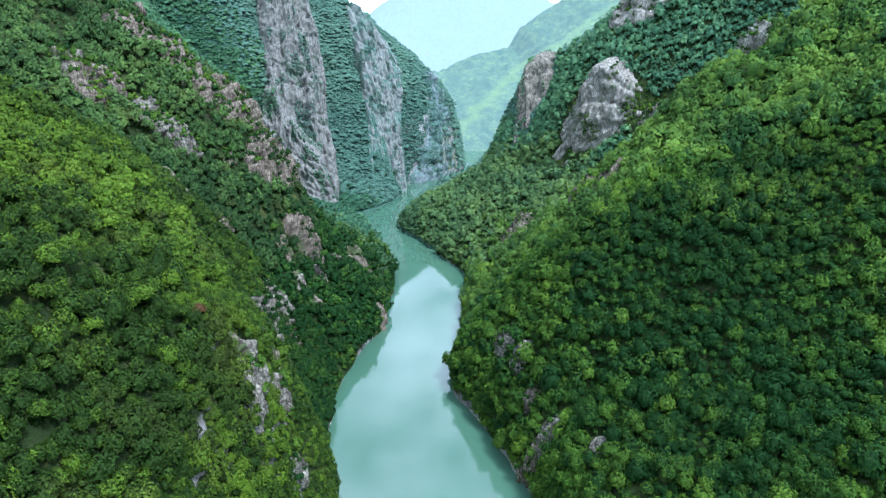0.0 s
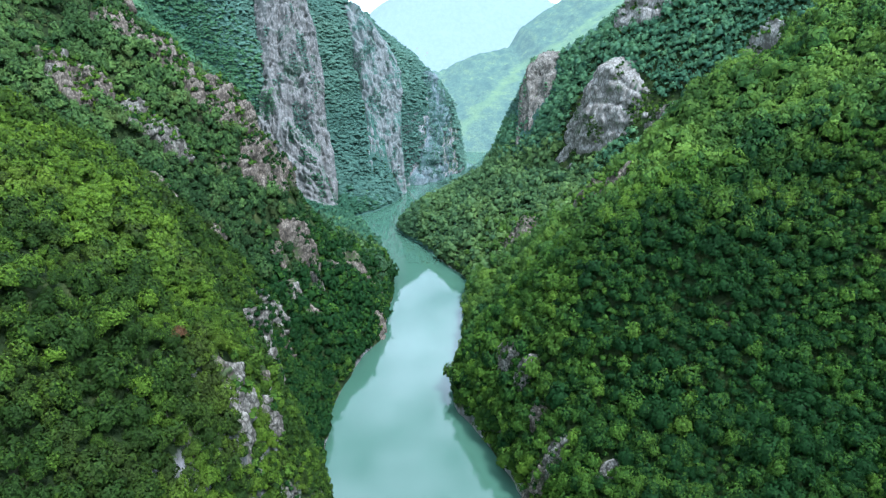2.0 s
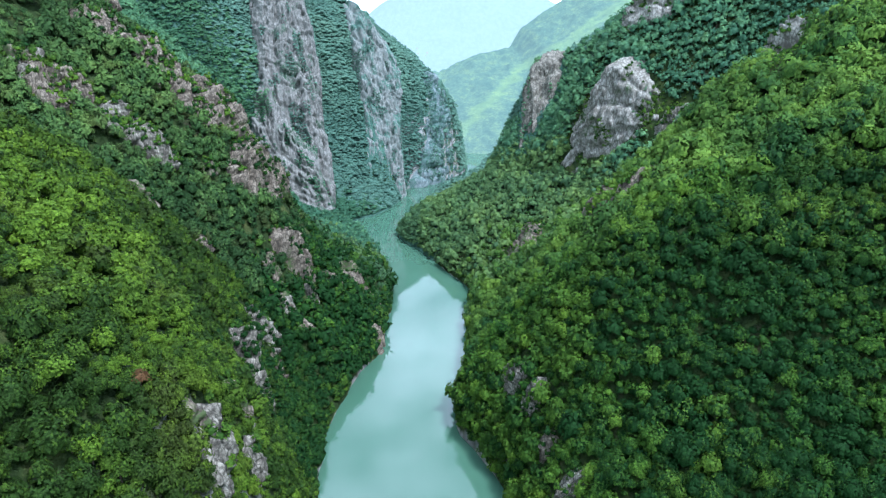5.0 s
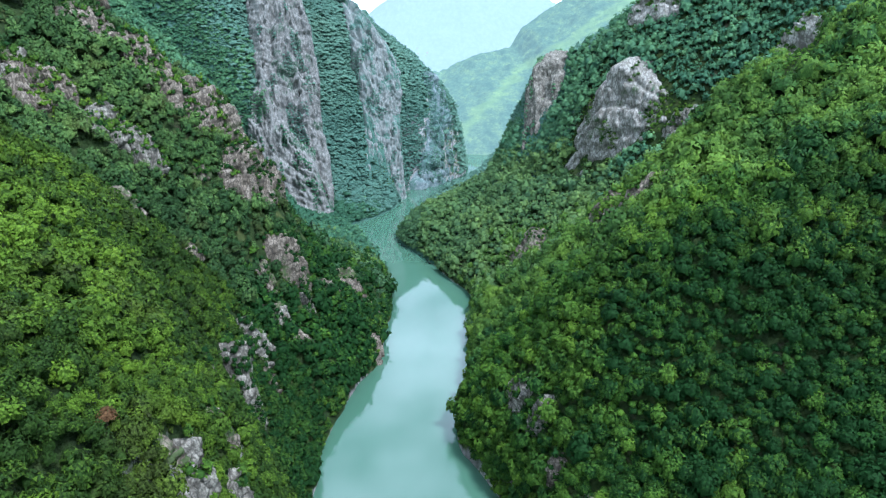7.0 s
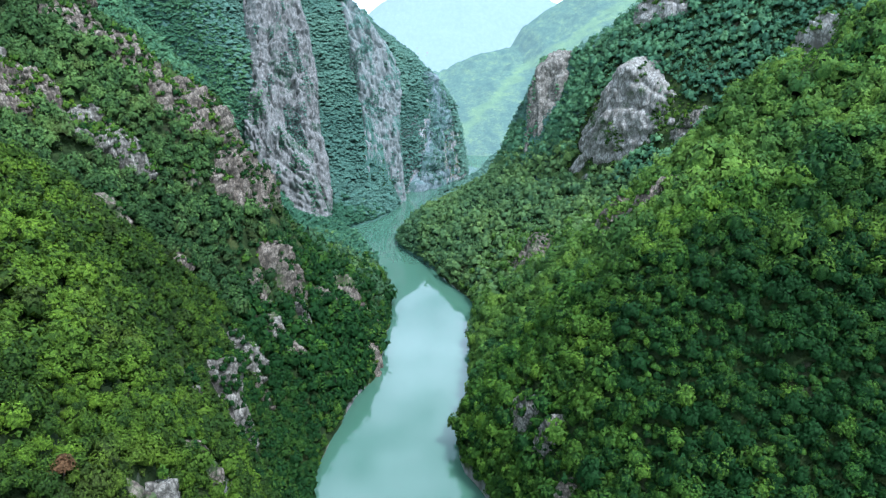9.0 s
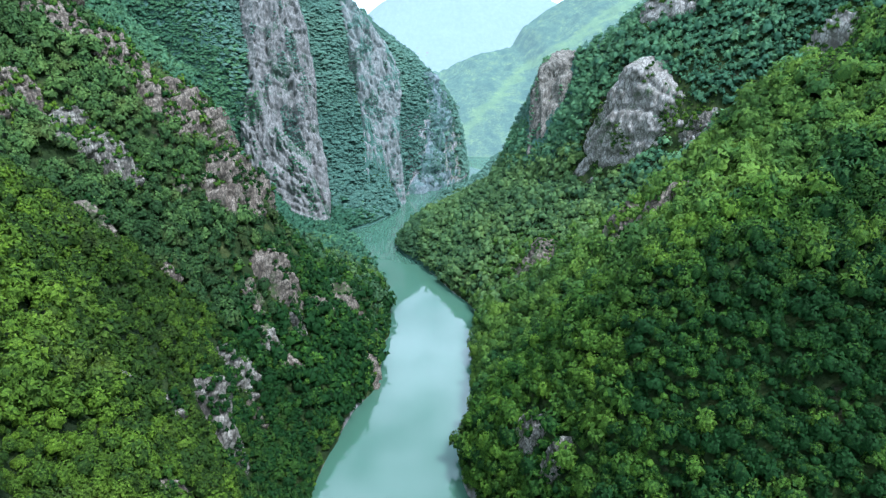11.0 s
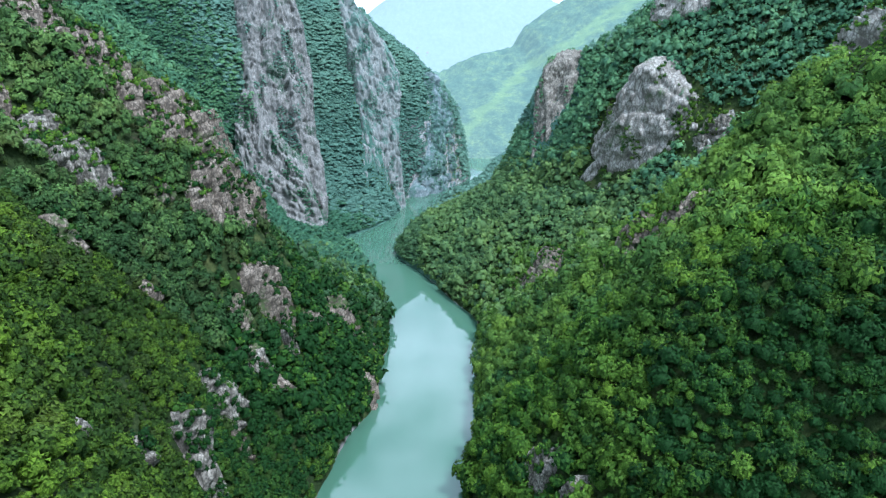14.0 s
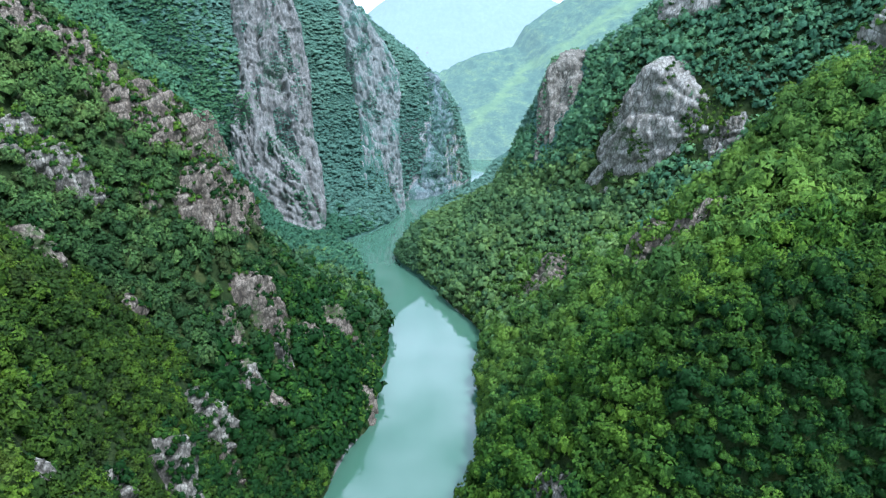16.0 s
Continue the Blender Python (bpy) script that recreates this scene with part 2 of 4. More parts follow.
def smooth_lookup(ys, vals, y):
    """Catmull-Rom through knots at uneven stations; vals may hold several columns."""
    ys, vals = np.asarray(ys, float), np.asarray(vals, float)
    y = np.clip(np.asarray(y, float), ys[0], ys[-1] - 1e-6)
    i = np.clip(np.searchsorted(ys, y, side="right") - 1, 0, len(ys) - 2)
    m = np.gradient(vals, ys, axis=0)
    h = (ys[i + 1] - ys[i])
    t = (y - ys[i]) / h
    if vals.ndim > 1:
        h, t = h[:, None], t[:, None]
    return ((2 * t ** 3 - 3 * t ** 2 + 1) * vals[i] + (t ** 3 - 2 * t ** 2 + t) * h * m[i]
            + (-2 * t ** 3 + 3 * t ** 2) * vals[i + 1] + (t ** 3 - t ** 2) * h * m[i + 1])


# the two water lines: northing, easting
BANK_LEFT = dict(zip(
    (-300, 60, 120, 164, 192, 221, 270, 299, 329, 378, 414, 456, 508, 538, 576, 636, 699, 723, 796, 850, 960, 1200),
    (-20, -32, -33, -35, -43, -46, -41, -32, -32, -33, -39, -53, -73, -88, -64, -45, -41, -17, 24, 30, 30, 50)))
BANK_RIGHT = dict(zip(
    (-300, 60, 120, 164, 185, 201, 218, 232, 256, 266, 280, 338, 380, 411, 459, 493, 538, 608, 690, 780, 860, 1000, 1200),
    (45, 33, 31, 29, 23, 18, 10, 4, 5, 9, 10, 12, 16, 2, -17, -36, -37, -24, 2, 36, 55, 78, 130)))
# cross-sections of the two sides: height at these distances from the water line
REACH = (0, 6, 15, 30, 50, 75, 110, 160, 240, 400)
SIDE_LEFT = {
    -300: (0, 20, 40, 60, 80, 100, 130, 170, 230, 290),
    60: (0, 35, 71, 100, 112, 124, 145, 180, 230, 290),
    100: (0, 38, 84, 100, 112, 124, 145, 180, 230, 290),
    145: (0, 37, 71, 89, 108, 119, 139, 174, 225, 290),
    178: (0, 15, 37, 67, 102, 114, 132, 166, 220, 288),
    205: (0, 12, 28, 63, 93, 110, 130, 167, 221, 290),
    238: (0, 11, 22, 46, 77, 106, 133, 163, 213, 285),
    268: (0, 13, 24, 34, 70, 106, 138, 171, 221, 290)}
SIDE_LEFT_FAR = {
    296: (0, 12, 22, 36, 74, 112, 142, 173, 220, 290),
    322: (0, 12, 22, 36, 76, 119, 147, 178, 224, 290),
    350: (0, 11, 21, 34, 52, 79, 108, 146, 205, 285),
    380: (0, 10, 18, 26, 38, 52, 76, 118, 185, 275),
    435: (0, 7, 12, 18, 25, 36, 62, 118, 200, 290),
    470: (0, 7, 12, 18, 27, 52, 112, 168, 232, 305),
    512: (0, 8, 13, 19, 28, 52, 112, 172, 245, 312),
    545: (0, 6, 10, 14, 20, 36, 105, 180, 255, 320)}
SIDE_LEFT_END = {
    600: (0, 4, 8, 12, 17, 50, 135, 205, 270, 325),
    640: (0, 9, 18, 25, 32, 58, 140, 215, 275, 325),
    690: (0, 36, 78, 98, 104, 116, 168, 230, 285, 320),
    745: (0, 34, 80, 112, 134, 150, 178, 220, 262, 305),
    800: (0, 45, 88, 112, 132, 152, 180, 212, 252, 295),
    850: (0, 25, 50, 72, 90, 108, 140, 175, 210, 250),
    960: (0, 2, 4, 8, 14, 24, 40, 60, 90, 120),
    1200: (0, 2, 4, 6, 9, 13, 20, 30, 45, 60)}
SIDE_RIGHT = {
    -300: (0, 10, 20, 30, 45, 60, 90, 130, 190, 260),
    60: (0, 9, 16, 24, 33, 45, 75, 125, 190, 260),
    146: (0, 16, 24, 33, 42, 51, 75, 124, 189, 270),
    175: (0, 21, 32, 43, 56, 69, 90, 133, 199, 279),
    212: (0, 18, 31, 56, 76, 89, 98, 135, 203, 289),
    240: (0, 18, 30, 46, 68, 87, 102, 137, 206, 294),
    265: (0, 14, 25, 42, 65, 87, 106, 138, 209, 299),
    286: (0, 13, 24, 40, 62, 87, 114, 148, 218, 303),
    310: (0, 12, 23, 37, 59, 86, 120, 154, 223, 305)}
SIDE_RIGHT_FAR = {
    328: (0, 12, 21, 35, 54, 74, 106, 150, 214, 302),
    344: (0, 11, 20, 32, 48, 62, 80, 122, 200, 299),
    380: (0, 10, 18, 28, 46, 67, 122, 170, 232, 310),
    415: (0, 10, 18, 29, 46, 64, 136, 188, 240, 311),
    440: (0, 9, 18, 30, 44, 62, 142, 200, 242, 305),
    475: (0, 9, 18, 30, 42, 57, 106, 172, 222, 285),
    520: (0, 6, 11, 20, 34, 50, 130, 160, 198, 262),
    580: (0, 5, 9, 16, 25, 36, 78, 140, 185, 240),
    680: (0, 5, 9, 15, 23, 32, 50, 85, 130, 180),
    1200: (0, 4, 8, 15, 25, 34, 46, 60, 80, 110)}
LEFT = {**SIDE_LEFT, **SIDE_LEFT_FAR, **SIDE_LEFT_END}
RIGHT = {**SIDE_RIGHT, **SIDE_RIGHT_FAR}


def bank(side, y):
    b = BANK_LEFT if side < 0 else BANK_RIGHT
    y = np.asarray(y, float)
    return smooth_lookup(list(b), list(b.values()), y) + 1.3 * fbm(y / 14, 0, 3.3 * side, 3, 40) * 1.4


def sections(side, ys, fine=1.0):
    """Cross-sections at the stations ys: reach and height, dense in reach."""
    tab = LEFT if side < 0 else RIGHT
    k = smooth_lookup(list(tab), list(tab.values()), ys)
    u = np.concatenate([np.arange(0, 120, 0.75), np.arange(120, 400.1, 2.0)])
    z = np.stack([np.interp(u, REACH, row) for row in k])
    w = np.exp(-np.linspace(-1.6, 1.6, 13) ** 2)
    w /= w.sum()
    pad = np.concatenate([-z[:, 6:0:-1], z, np.repeat(z[:, -1:], 6, 1)], 1)
    z = sum(w[i] * pad[:, i:i + z.shape[1]] for i in range(13))
    # ribs and gullies that run down the slope, and lumps
    yy = ys[:, None]
    grow = np.clip(u / 25, 0, 1)[None]
    z = z + grow * (6.5 * fbm(yy / 30 + u[None] / 70, u[None] / 90, side * 5.0, 3, 7) + 2.2 * fbm(yy / 9, u[None] / 14, side * 2.0, 3, 9))
    z = np.maximum(z, 0.25 * np.minimum(u, 8)[None])
    z[:, 0] = -3.0
    return u, z


def height(x, y):
    """Ground height at single points (arrays), by nearest cross-section."""
    x, y = np.atleast_1d(np.asarray(x, float)), np.atleast_1d(np.asarray(y, float))
    out = np.zeros_like(x)
    for side in (-1, 1):
        b = bank(side, y)
        d = (x - b) * side
        m = d > 0
        if m.any():
            u, z = sections(side, y[m])
            out[m] = [np.interp(q, u, r) for q, r in zip(d[m], z)]
    return out


# ---- builders ----
import itertools
from mathutils.bvhtree import BVHTree


def mesh_from(name, verts, faces, material, smooth=True, tint=None, around=None):
    """A mesh from numpy arrays: verts n x 3, faces m x 3 or m x 4."""
    verts, faces = np.asarray(verts, np.float32), np.asarray(faces, np.int32)
    me = bpy.data.meshes.new(name)
    m, k = faces.shape
    me.vertices.add(len(verts))
    me.vertices.foreach_set("co", verts.ravel())
    me.loops.add(m * k)
    me.loops.foreach_set("vertex_index", faces.ravel())
    me.polygons.add(m)
    me.polygons.foreach_set("loop_start", np.arange(0, m * k, k, dtype=np.int32))
    if smooth:
        me.polygons.foreach_set("use_smooth", np.ones(m, bool))
    if tint is not None:
        a = me.attributes.new("tint", "FLOAT", "POINT")
        a.data.foreach_set("value", np.asarray(tint, np.float32))
    if around is not None:
        a = me.attributes.new("round", "FLOAT_VECTOR", "POINT")
        a.data.foreach_set("vector", np.asarray(around, np.float32).ravel())
    me.update(calc_edges=True)
    me.materials.append(material)
    return me


def grid_faces(rows, cols):
    a = np.arange(rows * cols).reshape(rows, cols)
    return np.stack([a[:-1, :-1], a[:-1, 1:], a[1:, 1:], a[1:, :-1]], -1).reshape(-1, 4)


def normals_of(P):
    """Unit normals of a grid of points rows x cols x 3."""
    n = np.cross(np.gradient(P, axis=0), np.gradient(P, axis=1))
    return n / np.maximum(np.linalg.norm(n, axis=-1, keepdims=True), 1e-9)


# ---- the valley sides ----
STATIONS = np.concatenate([np.arange(-200, 60, 6.0), np.arange(60, 440, 1.7), np.arange(440, 900, 2.2), np.arange(900, 1201, 8.0)])
slopes = {}


def valley_side(side):
    """Each station's cross-section, sampled evenly along its length, roughened along the normal."""
    u, z = sections(side, STATIONS)
    count = 160
    P = np.zeros((len(STATIONS), count, 3))
    b = bank(side, STATIONS)
    for i in range(len(STATIONS)):
        step = np.hypot(np.diff(u), np.diff(z[i])) * np.where(u[1:] > 170, 0.35, 1.0)
        s = np.concatenate([[0], np.cumsum(step)])
        q = np.linspace(0, s[-1], count)
        P[i, :, 0] = b[i] + side * np.interp(q, s, u)
        P[i, :, 1] = STATIONS[i]
        P[i, :, 2] = np.interp(q, s, z[i])
    N = normals_of(P)
    N = np.where(N[..., 2:] < 0, -N, N)
    steep = np.clip((0.62 - N[..., 2]) / 0.3, 0, 1)
    x, y, h = P[..., 0], P[..., 1], P[..., 2]
    rough = 0.8 * fbm(x / 5, y / 5, h / 9, 3, 21) + steep * (2.2 * fbm(x / 9, y / 9, h / 22, 4, 22))
    P = P + N * (rough * np.clip(h / 6, 0, 1))[..., None]
    return P, N


for side, name in ((-1, "ground_left"), (1, "ground_right")):
    P, N = valley_side(side)
    slopes[side] = (P, N)
    f = grid_faces(*P.shape[:2])
    if side > 0:
        f = f[:, ::-1]
    ob = new(name, mesh_from(name, P.reshape(-1, 3), f, GROUND))
    ob.data.materials.append(GROUND_HAZED)
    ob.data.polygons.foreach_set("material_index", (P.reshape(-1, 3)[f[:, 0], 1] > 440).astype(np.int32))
    tagged(ob, "steep canyon side of dark soil and undergrowth between trees", "ground", kind="structure")

# river bed and water
bed = np.array([(-160, -260, -6), (260, -260, -6), (260, 1300, -6), (-160, 1300, -6)], float)
tagged(new("river_bed", mesh_from("river_bed", bed, [(0, 1, 2, 3)], GROUND)), "dark silty bed under the opaque green water", "ground", kind="structure")
wx, wy = np.meshgrid(np.linspace(-150, 250, 10), np.linspace(-250, 1290, 40))
wp = np.stack([wx, wy, 0 * wx], -1)
tagged(new("water", mesh_from("water", wp.reshape(-1, 3), grid_faces(40, 10), WATER)),
       "calm milky turquoise river water reflecting a cloudy sky", "water", kind="structure")

# ---- cliffs and crags ----
crag_points, face_points, bush_points = [], [], []


def jointed(s, h, width, tall, count, seed):
    """How far a face stands out where it is broken into upright blocks: the foremost block at each place; deep behind where there is none."""
    r = np.random.default_rng(seed + 500)
    out = np.full(s.shape, -0.55 * width - 2.0)
    for k in range(count):
        c = np.clip(r.normal(0, 0.30), -0.62, 0.62)
        half = width * r.uniform(0.06, 0.20)
        top = tall * r.uniform(0.3, 1.0) * (1 - 0.6 * abs(c))
        low = top - tall * r.uniform(0.25, 0.7)
        front = width * r.uniform(-0.12, 0.16) * (1.1 - 0.4 * (top / tall))
        tilt, slew = r.uniform(-0.35, 0.35), r.uniform(-0.12, 0.12)
        d = np.abs(s - c * width - slew * (h - low)) / half
        block = front + tilt * (s - c * width) - 2.2 * half * np.clip(d - 0.85, 0, None) - 1.4 * np.clip(h - top - 0.4 * (s - c * width) * tilt, 0, None)
        block = block - 0.45 * np.clip(low - h, 0, None)
        out = np.maximum(out, block)
    return out


def blocks(A, B, sizes, seed):
    """Relief of upright blocks, in several sizes (width, height, weight): each has a depth of its own, with cracks between."""
    wob = 1.2 * fbm(A / 3.5, B / 6.0, seed * 2.1, 3, seed + 4)
    out = 0
    for k, (cw, ch, amp) in enumerate(sizes):
        fa, fb = (A + wob * cw * 0.35 + 0.08 * B) / cw, (B + 0.5 * wob) / ch
        row = np.floor(fb).astype(np.int64)
        col = np.floor(fa + 0.41 * row).astype(np.int64)
        deep = hash3(col, row, 0 * row + k, seed + 60)
        inx, inz = fa + 0.41 * row - col, fb - row
        crack = np.minimum(np.minimum(inx, 1 - inx) * cw, 0.7 * np.minimum(inz, 1 - inz) * ch)
        out = out + amp * (deep * 0.75 + 0.25 * (inz - 0.5) - 0.55 * np.exp(-(crack / max(0.28, 0.08 * cw)) ** 2))
    return out


def crag(foot, top, material, label, bulge=3.0, flutes=4.0, step=1.6, ragged=6.0, seed=1, deep=0.4, bushy=0.16, name="cliff", cleft=0.0):
    """A rock wall between a foot line and a top line: fluted, cracked and ledged, rounded back into the hill at its top and sides."""
    foot, top = np.array(foot, float), np.array(top, float)

    def along(line, n):
        d = np.concatenate([[0], np.cumsum(np.linalg.norm(np.diff(line, axis=0), axis=1))])
        q = np.linspace(0, d[-1], n)
        return np.stack([np.interp(q, d, line[:, c]) for c in range(3)], -1)

    width = max(np.linalg.norm(np.diff(foot, axis=0), axis=1).sum(), np.linalg.norm(np.diff(top, axis=0), axis=1).sum())
    tall = np.linalg.norm(foot.mean(0) - top.mean(0))
    n, m = max(12, int(width * 1.25 / step)), max(12, int(tall / step))
    A, B = along(foot, n), along(top, n)
    s, h = np.linspace(0, 1, n)[None], np.linspace(0, 1, m)[:, None]
    P = A[None] * (1 - h[..., None]) + B[None] * h[..., None]
    N = normals_of(P).mean((0, 1))
    mid = P.mean((0, 1))
    N = N if N @ np.array([-mid[0] - 20, -60.0, 0.0]) > 0 else -N
    back = -np.array([N[0], N[1], 0.0]) / max(np.hypot(N[0], N[1]), 1e-6)
    depth = max(5.0, deep * width)
    across, z = s * width, P[..., 2]
    P[..., 2] += h * ragged * fbm(across / (0.14 * width + 2) + seed, seed * 1.7, 0.0, 4, seed)
    x, y = P[..., 0], P[..., 1]
    relief = (bulge * np.sin(np.pi * s) ** 0.5
              + flutes * fbm(across / (0.14 * width + 3) + seed + z / 90, z / (0.20 * tall + 6), seed * 3.1, 4, seed + 3)
              - 0.8 * flutes * (1 - np.abs(fbm(across / (0.09 * width + 2) + z / 60, z / (0.14 * tall + 4), seed * 2.3, 3, seed + 5))) ** 6
              + 0.7 * step * fbm(across / (1.8 * step), seed, z / (3.4 * step), 3, seed + 9))
    relief = 0.55 * relief + 0.62 * flutes * blocks(across + 0 * z, h * tall + 0 * s, ((0.15 * width + 2, 0.16 * tall + 3, 0.8), (0.065 * width + 1.5, 0.07 * tall + 2, 0.6), (2.6 * step, 4.0 * step, 0.34)), seed)
    relief = relief + 0.5 * np.clip(jointed((s - 0.5) * width + 0 * z, h * tall + 0 * s, width, tall, 90, seed), -1.5 * flutes, flutes)
    # an overgrown cleft in the lower half
    gash = cleft * np.clip(1 - np.abs(s - 0.60 + 0.45 * (h - 0.27) + 0.05 * fbm(z / 12, across / 30, seed, 3, seed + 12)) / (0.10 * np.clip((h - 0.10) / 0.12, 0.2, 1)), 0, 1) * np.clip((0.42 - h) / 0.08, 0, 1) * np.clip((h - 0.08) / 0.04, 0, 1)
    relief = relief - 9 * gash
    # the sides and the top curve away, unevenly
    ends = np.clip((np.abs(2 * s - 1) - 0.62 + 0.22 * fbm(across / 40, z / (0.15 * tall + 3), seed, 3, seed + 7)) / 0.38, 0, 1.3) ** 2
    lid = np.clip((h - 0.86 + 0.12 * fbm(across / (0.12 * width + 2), 0, seed, 3, seed + 8)) / 0.14, 0, 1.2) ** 2
    P = P + N * relief[..., None] + back * (depth * (ends + 0.7 * lid))[..., None]
    tail = P[-1:] + back * depth * np.array([0.5, 1.2])[:, None, None] - np.array([0, 0, 1.0]) * np.array([0.02, 0.06])[:, None, None] * tall
    crag_points.append(P[ends + lid < 0.5])
    face_points.append(P[ends + lid < 0.3])
    P = np.concatenate([P, tail], 0)
    gash = np.concatenate([gash, np.zeros((2, gash.shape[1]))], 0)
    keep = (gash > 0.12) | (fbm(P[:, :, 0] / 9, P[:, :, 1] / 9, P[:, :, 2] / 34, 3, seed + 31) > bushy)
    bush_points.append(P[keep])
    ob = new(name, mesh_from(name, P.reshape(-1, 3), grid_faces(*P.shape[:2]), material, False))
    return tagged(ob, label, "cliff", "canyon cliffs")


def flush_cliff(side, y0, y1, z0, z1, material, label, proud=3.0, seed=1):
    """A rock face that breaks out of the valley side between two stations and two heights; its ragged edge dips under the soil."""
    step = 1.0
    ys = np.arange(y0 - 6, y1 + 6, step)
    zs = np.arange(z0 - 5, z1 + 5, step)
    u, z = sections(side, ys)
    P = np.zeros((len(ys), len(zs), 3))
    for i in range(len(ys)):
        climb = np.maximum.accumulate(z[i] + 1e-4 * np.arange(len(u)))
        P[i, :, 0] = bank(side, ys[i:i + 1])[0] + side * np.interp(zs, climb, u)
        P[i, :, 1] = ys[i]
        P[i, :, 2] = zs
    yn = (ys[:, None] - (y0 + y1) / 2) / ((y1 - y0) / 2)
    zn = (zs[None] - (z0 + z1) / 2) / ((z1 - z0) / 2)
    wide, tall = y1 - y0, z1 - z0
    ragged = 1.0 - (np.abs(yn) ** 2.4 + np.abs(zn) ** 2.4) + 0.9 * fbm(yn * 1.6 + seed, zn * 1.3, seed * 1.3, 4, seed)
    lump = np.clip(jointed(yn * wide / 2 + 0 * zn, (zn + 1) * tall / 2 + 0 * yn, wide, tall, 40, seed), -2.0, 3.0)
    out = proud * np.clip(ragged, -0.7, 0.75) + 0.45 * lump + 0.55 * proud * fbm(P[..., 1] / 9, P[..., 2] / 34, seed, 4, seed + 2) + 0.7 * fbm(P[..., 1] / 2.2, P[..., 2] / 4.0, seed, 3, seed + 3) - 0.2 * proud
    P[..., 0] -= side * out
    P[..., 1] -= 0.55 * out
    bare = (out > 0.4)
    crag_points.append(P[bare])
    ledges = bare & (fbm(P[..., 1] / 7, P[..., 2] / 24, seed, 3, seed + 8) > 0.24)
    bush_points.append(P[ledges])
    f = grid_faces(len(ys), len(zs))
    ob = new("cliff", mesh_from("cliff", P.reshape(-1, 3), f if side < 0 else f[:, ::-1], material, False))
    return tagged(ob, label, "cliff", "canyon cliffs")


shape = {}
for side, (P, N) in slopes.items():
    shape[side] = BVHTree.FromPolygons(P.reshape(-1, 3).tolist(), grid_faces(*P.shape[:2]).tolist())


def rock_face(x, y, z, width, tall, material, label, seed, proud=3.2):
    """A broken rock face that stands out of the valley side round one place: stepped blocks with cracks between them, and a ragged edge that dips under the soil."""
    side = -1 if x < bank(-1, [y])[0] + 4 else 1
    tree, r = shape[side], np.random.default_rng(seed)
    width, tall = 1.1 * width, 1.25 * tall
    proud = proud * min(1.0, 0.5 + 0.04 * min(width, tall))
    at, n, _, _ = tree.find_nearest(Vector((x, y, z)))
    n = n if n.z > 0 else -n
    # smooth the normal over the whole patch
    for dx, dz in ((-1, 0), (1, 0), (0, 1), (0, -1)):
        _, m, _, _ = tree.find_nearest(at + Vector((dx * width * 0.4, 0, dz * tall * 0.4)))
        n = n + (m if m.z > 0 else -m)
    n = Vector((n.x, n.y, min(n.z, 0.55 * math.hypot(n.x, n.y)))).normalized()
    across = Vector((0, 0, 1)).cross(n).normalized()
    up = n.cross(across)
    steep = min(0.16 + 0.017 * tall, 0.55) * (0.35 if y < 175 else 1.0) * n.z / math.hypot(n.x, n.y)
    step = max(0.38, min(width, tall) / 40)
    ss, tt = np.arange(-0.75 * width, 0.75 * width, step), np.arange(-0.75 * tall, 0.75 * tall, step)
    base = np.zeros((len(tt), len(ss)))
    for a, t in enumerate(tt):
        for b, q in enumerate(ss):
            start = at + across * float(q) + up * float(t) + n * 40
            hit, _, _, d = tree.ray_cast(start, -n, 90)
            base[a, b] = 40 - d if hit else np.nan
    base = np.where(np.isnan(base), np.nanmean(base), base)
    base = np.clip(base, -0.6 * tall - 3, 0.6 * tall + 3)
    S, T = np.meshgrid(ss / (width / 2), tt / (tall / 2))
    A, B = np.meshgrid(ss, tt)
    lean = r.uniform(-0.5, 0.5)
    edge = 1.0 - (np.abs(S + lean * T * 0.5) ** 2.0 + np.abs(T) ** 2.6) + 1.15 * fbm(A / (0.20 * width + 1.0) + seed, B / (0.36 * tall + 1.6), seed * 1.3, 4, seed)
    out = blocks(A, B, ((0.20 * width + 0.8, 0.34 * tall + 1.4, 1.0), (0.09 * width + 0.6, 0.16 * tall + 1.0, 0.42), (1.5, 1.2, 0.20)), seed)
    relief = proud * (0.55 * out + 0.5 * fbm(A / 7, B / 13, seed, 3, seed + 2)) + 0.30 * fbm(A / 1.6, B / 1.2, seed, 3, seed + 3)
    lift = base + proud * np.clip(1.6 * edge, -1.4, 0.75) + relief * np.clip(edge + 0.6, 0, 1) + steep * np.clip(B + 0.3 * tall, 0, 0.65 * tall) * np.clip(1.8 * edge, 0, 1)
    P = (np.array(at)[None, None] + A[..., None] * np.array(across) + B[..., None] * np.array(up) + lift[..., None] * np.array(n))
    bare = lift - base > 0.3
    crag_points.append(P[bare])
    face_points.append(P[lift - base > 1.0])
    holds = bare & (fbm(A / 2.5, B / 5, seed, 3, seed + 8) > 0.26)
    bush_points.append(P[holds & (r.random(holds.shape) < 0.4)])
    # plants take hold on its flat shoulders
    flat = bare & (np.abs(normals_of(P)[..., 2]) > 0.90)
    bush_points.append(P[flat & (r.random(flat.shape) < 0.3)])
    ob = new("rock_face", mesh_from("rock_face", P.reshape(-1, 3), grid_faces(len(tt), len(ss)), material, False))
    return tagged(ob, label, "rock", "rock faces on the slopes")


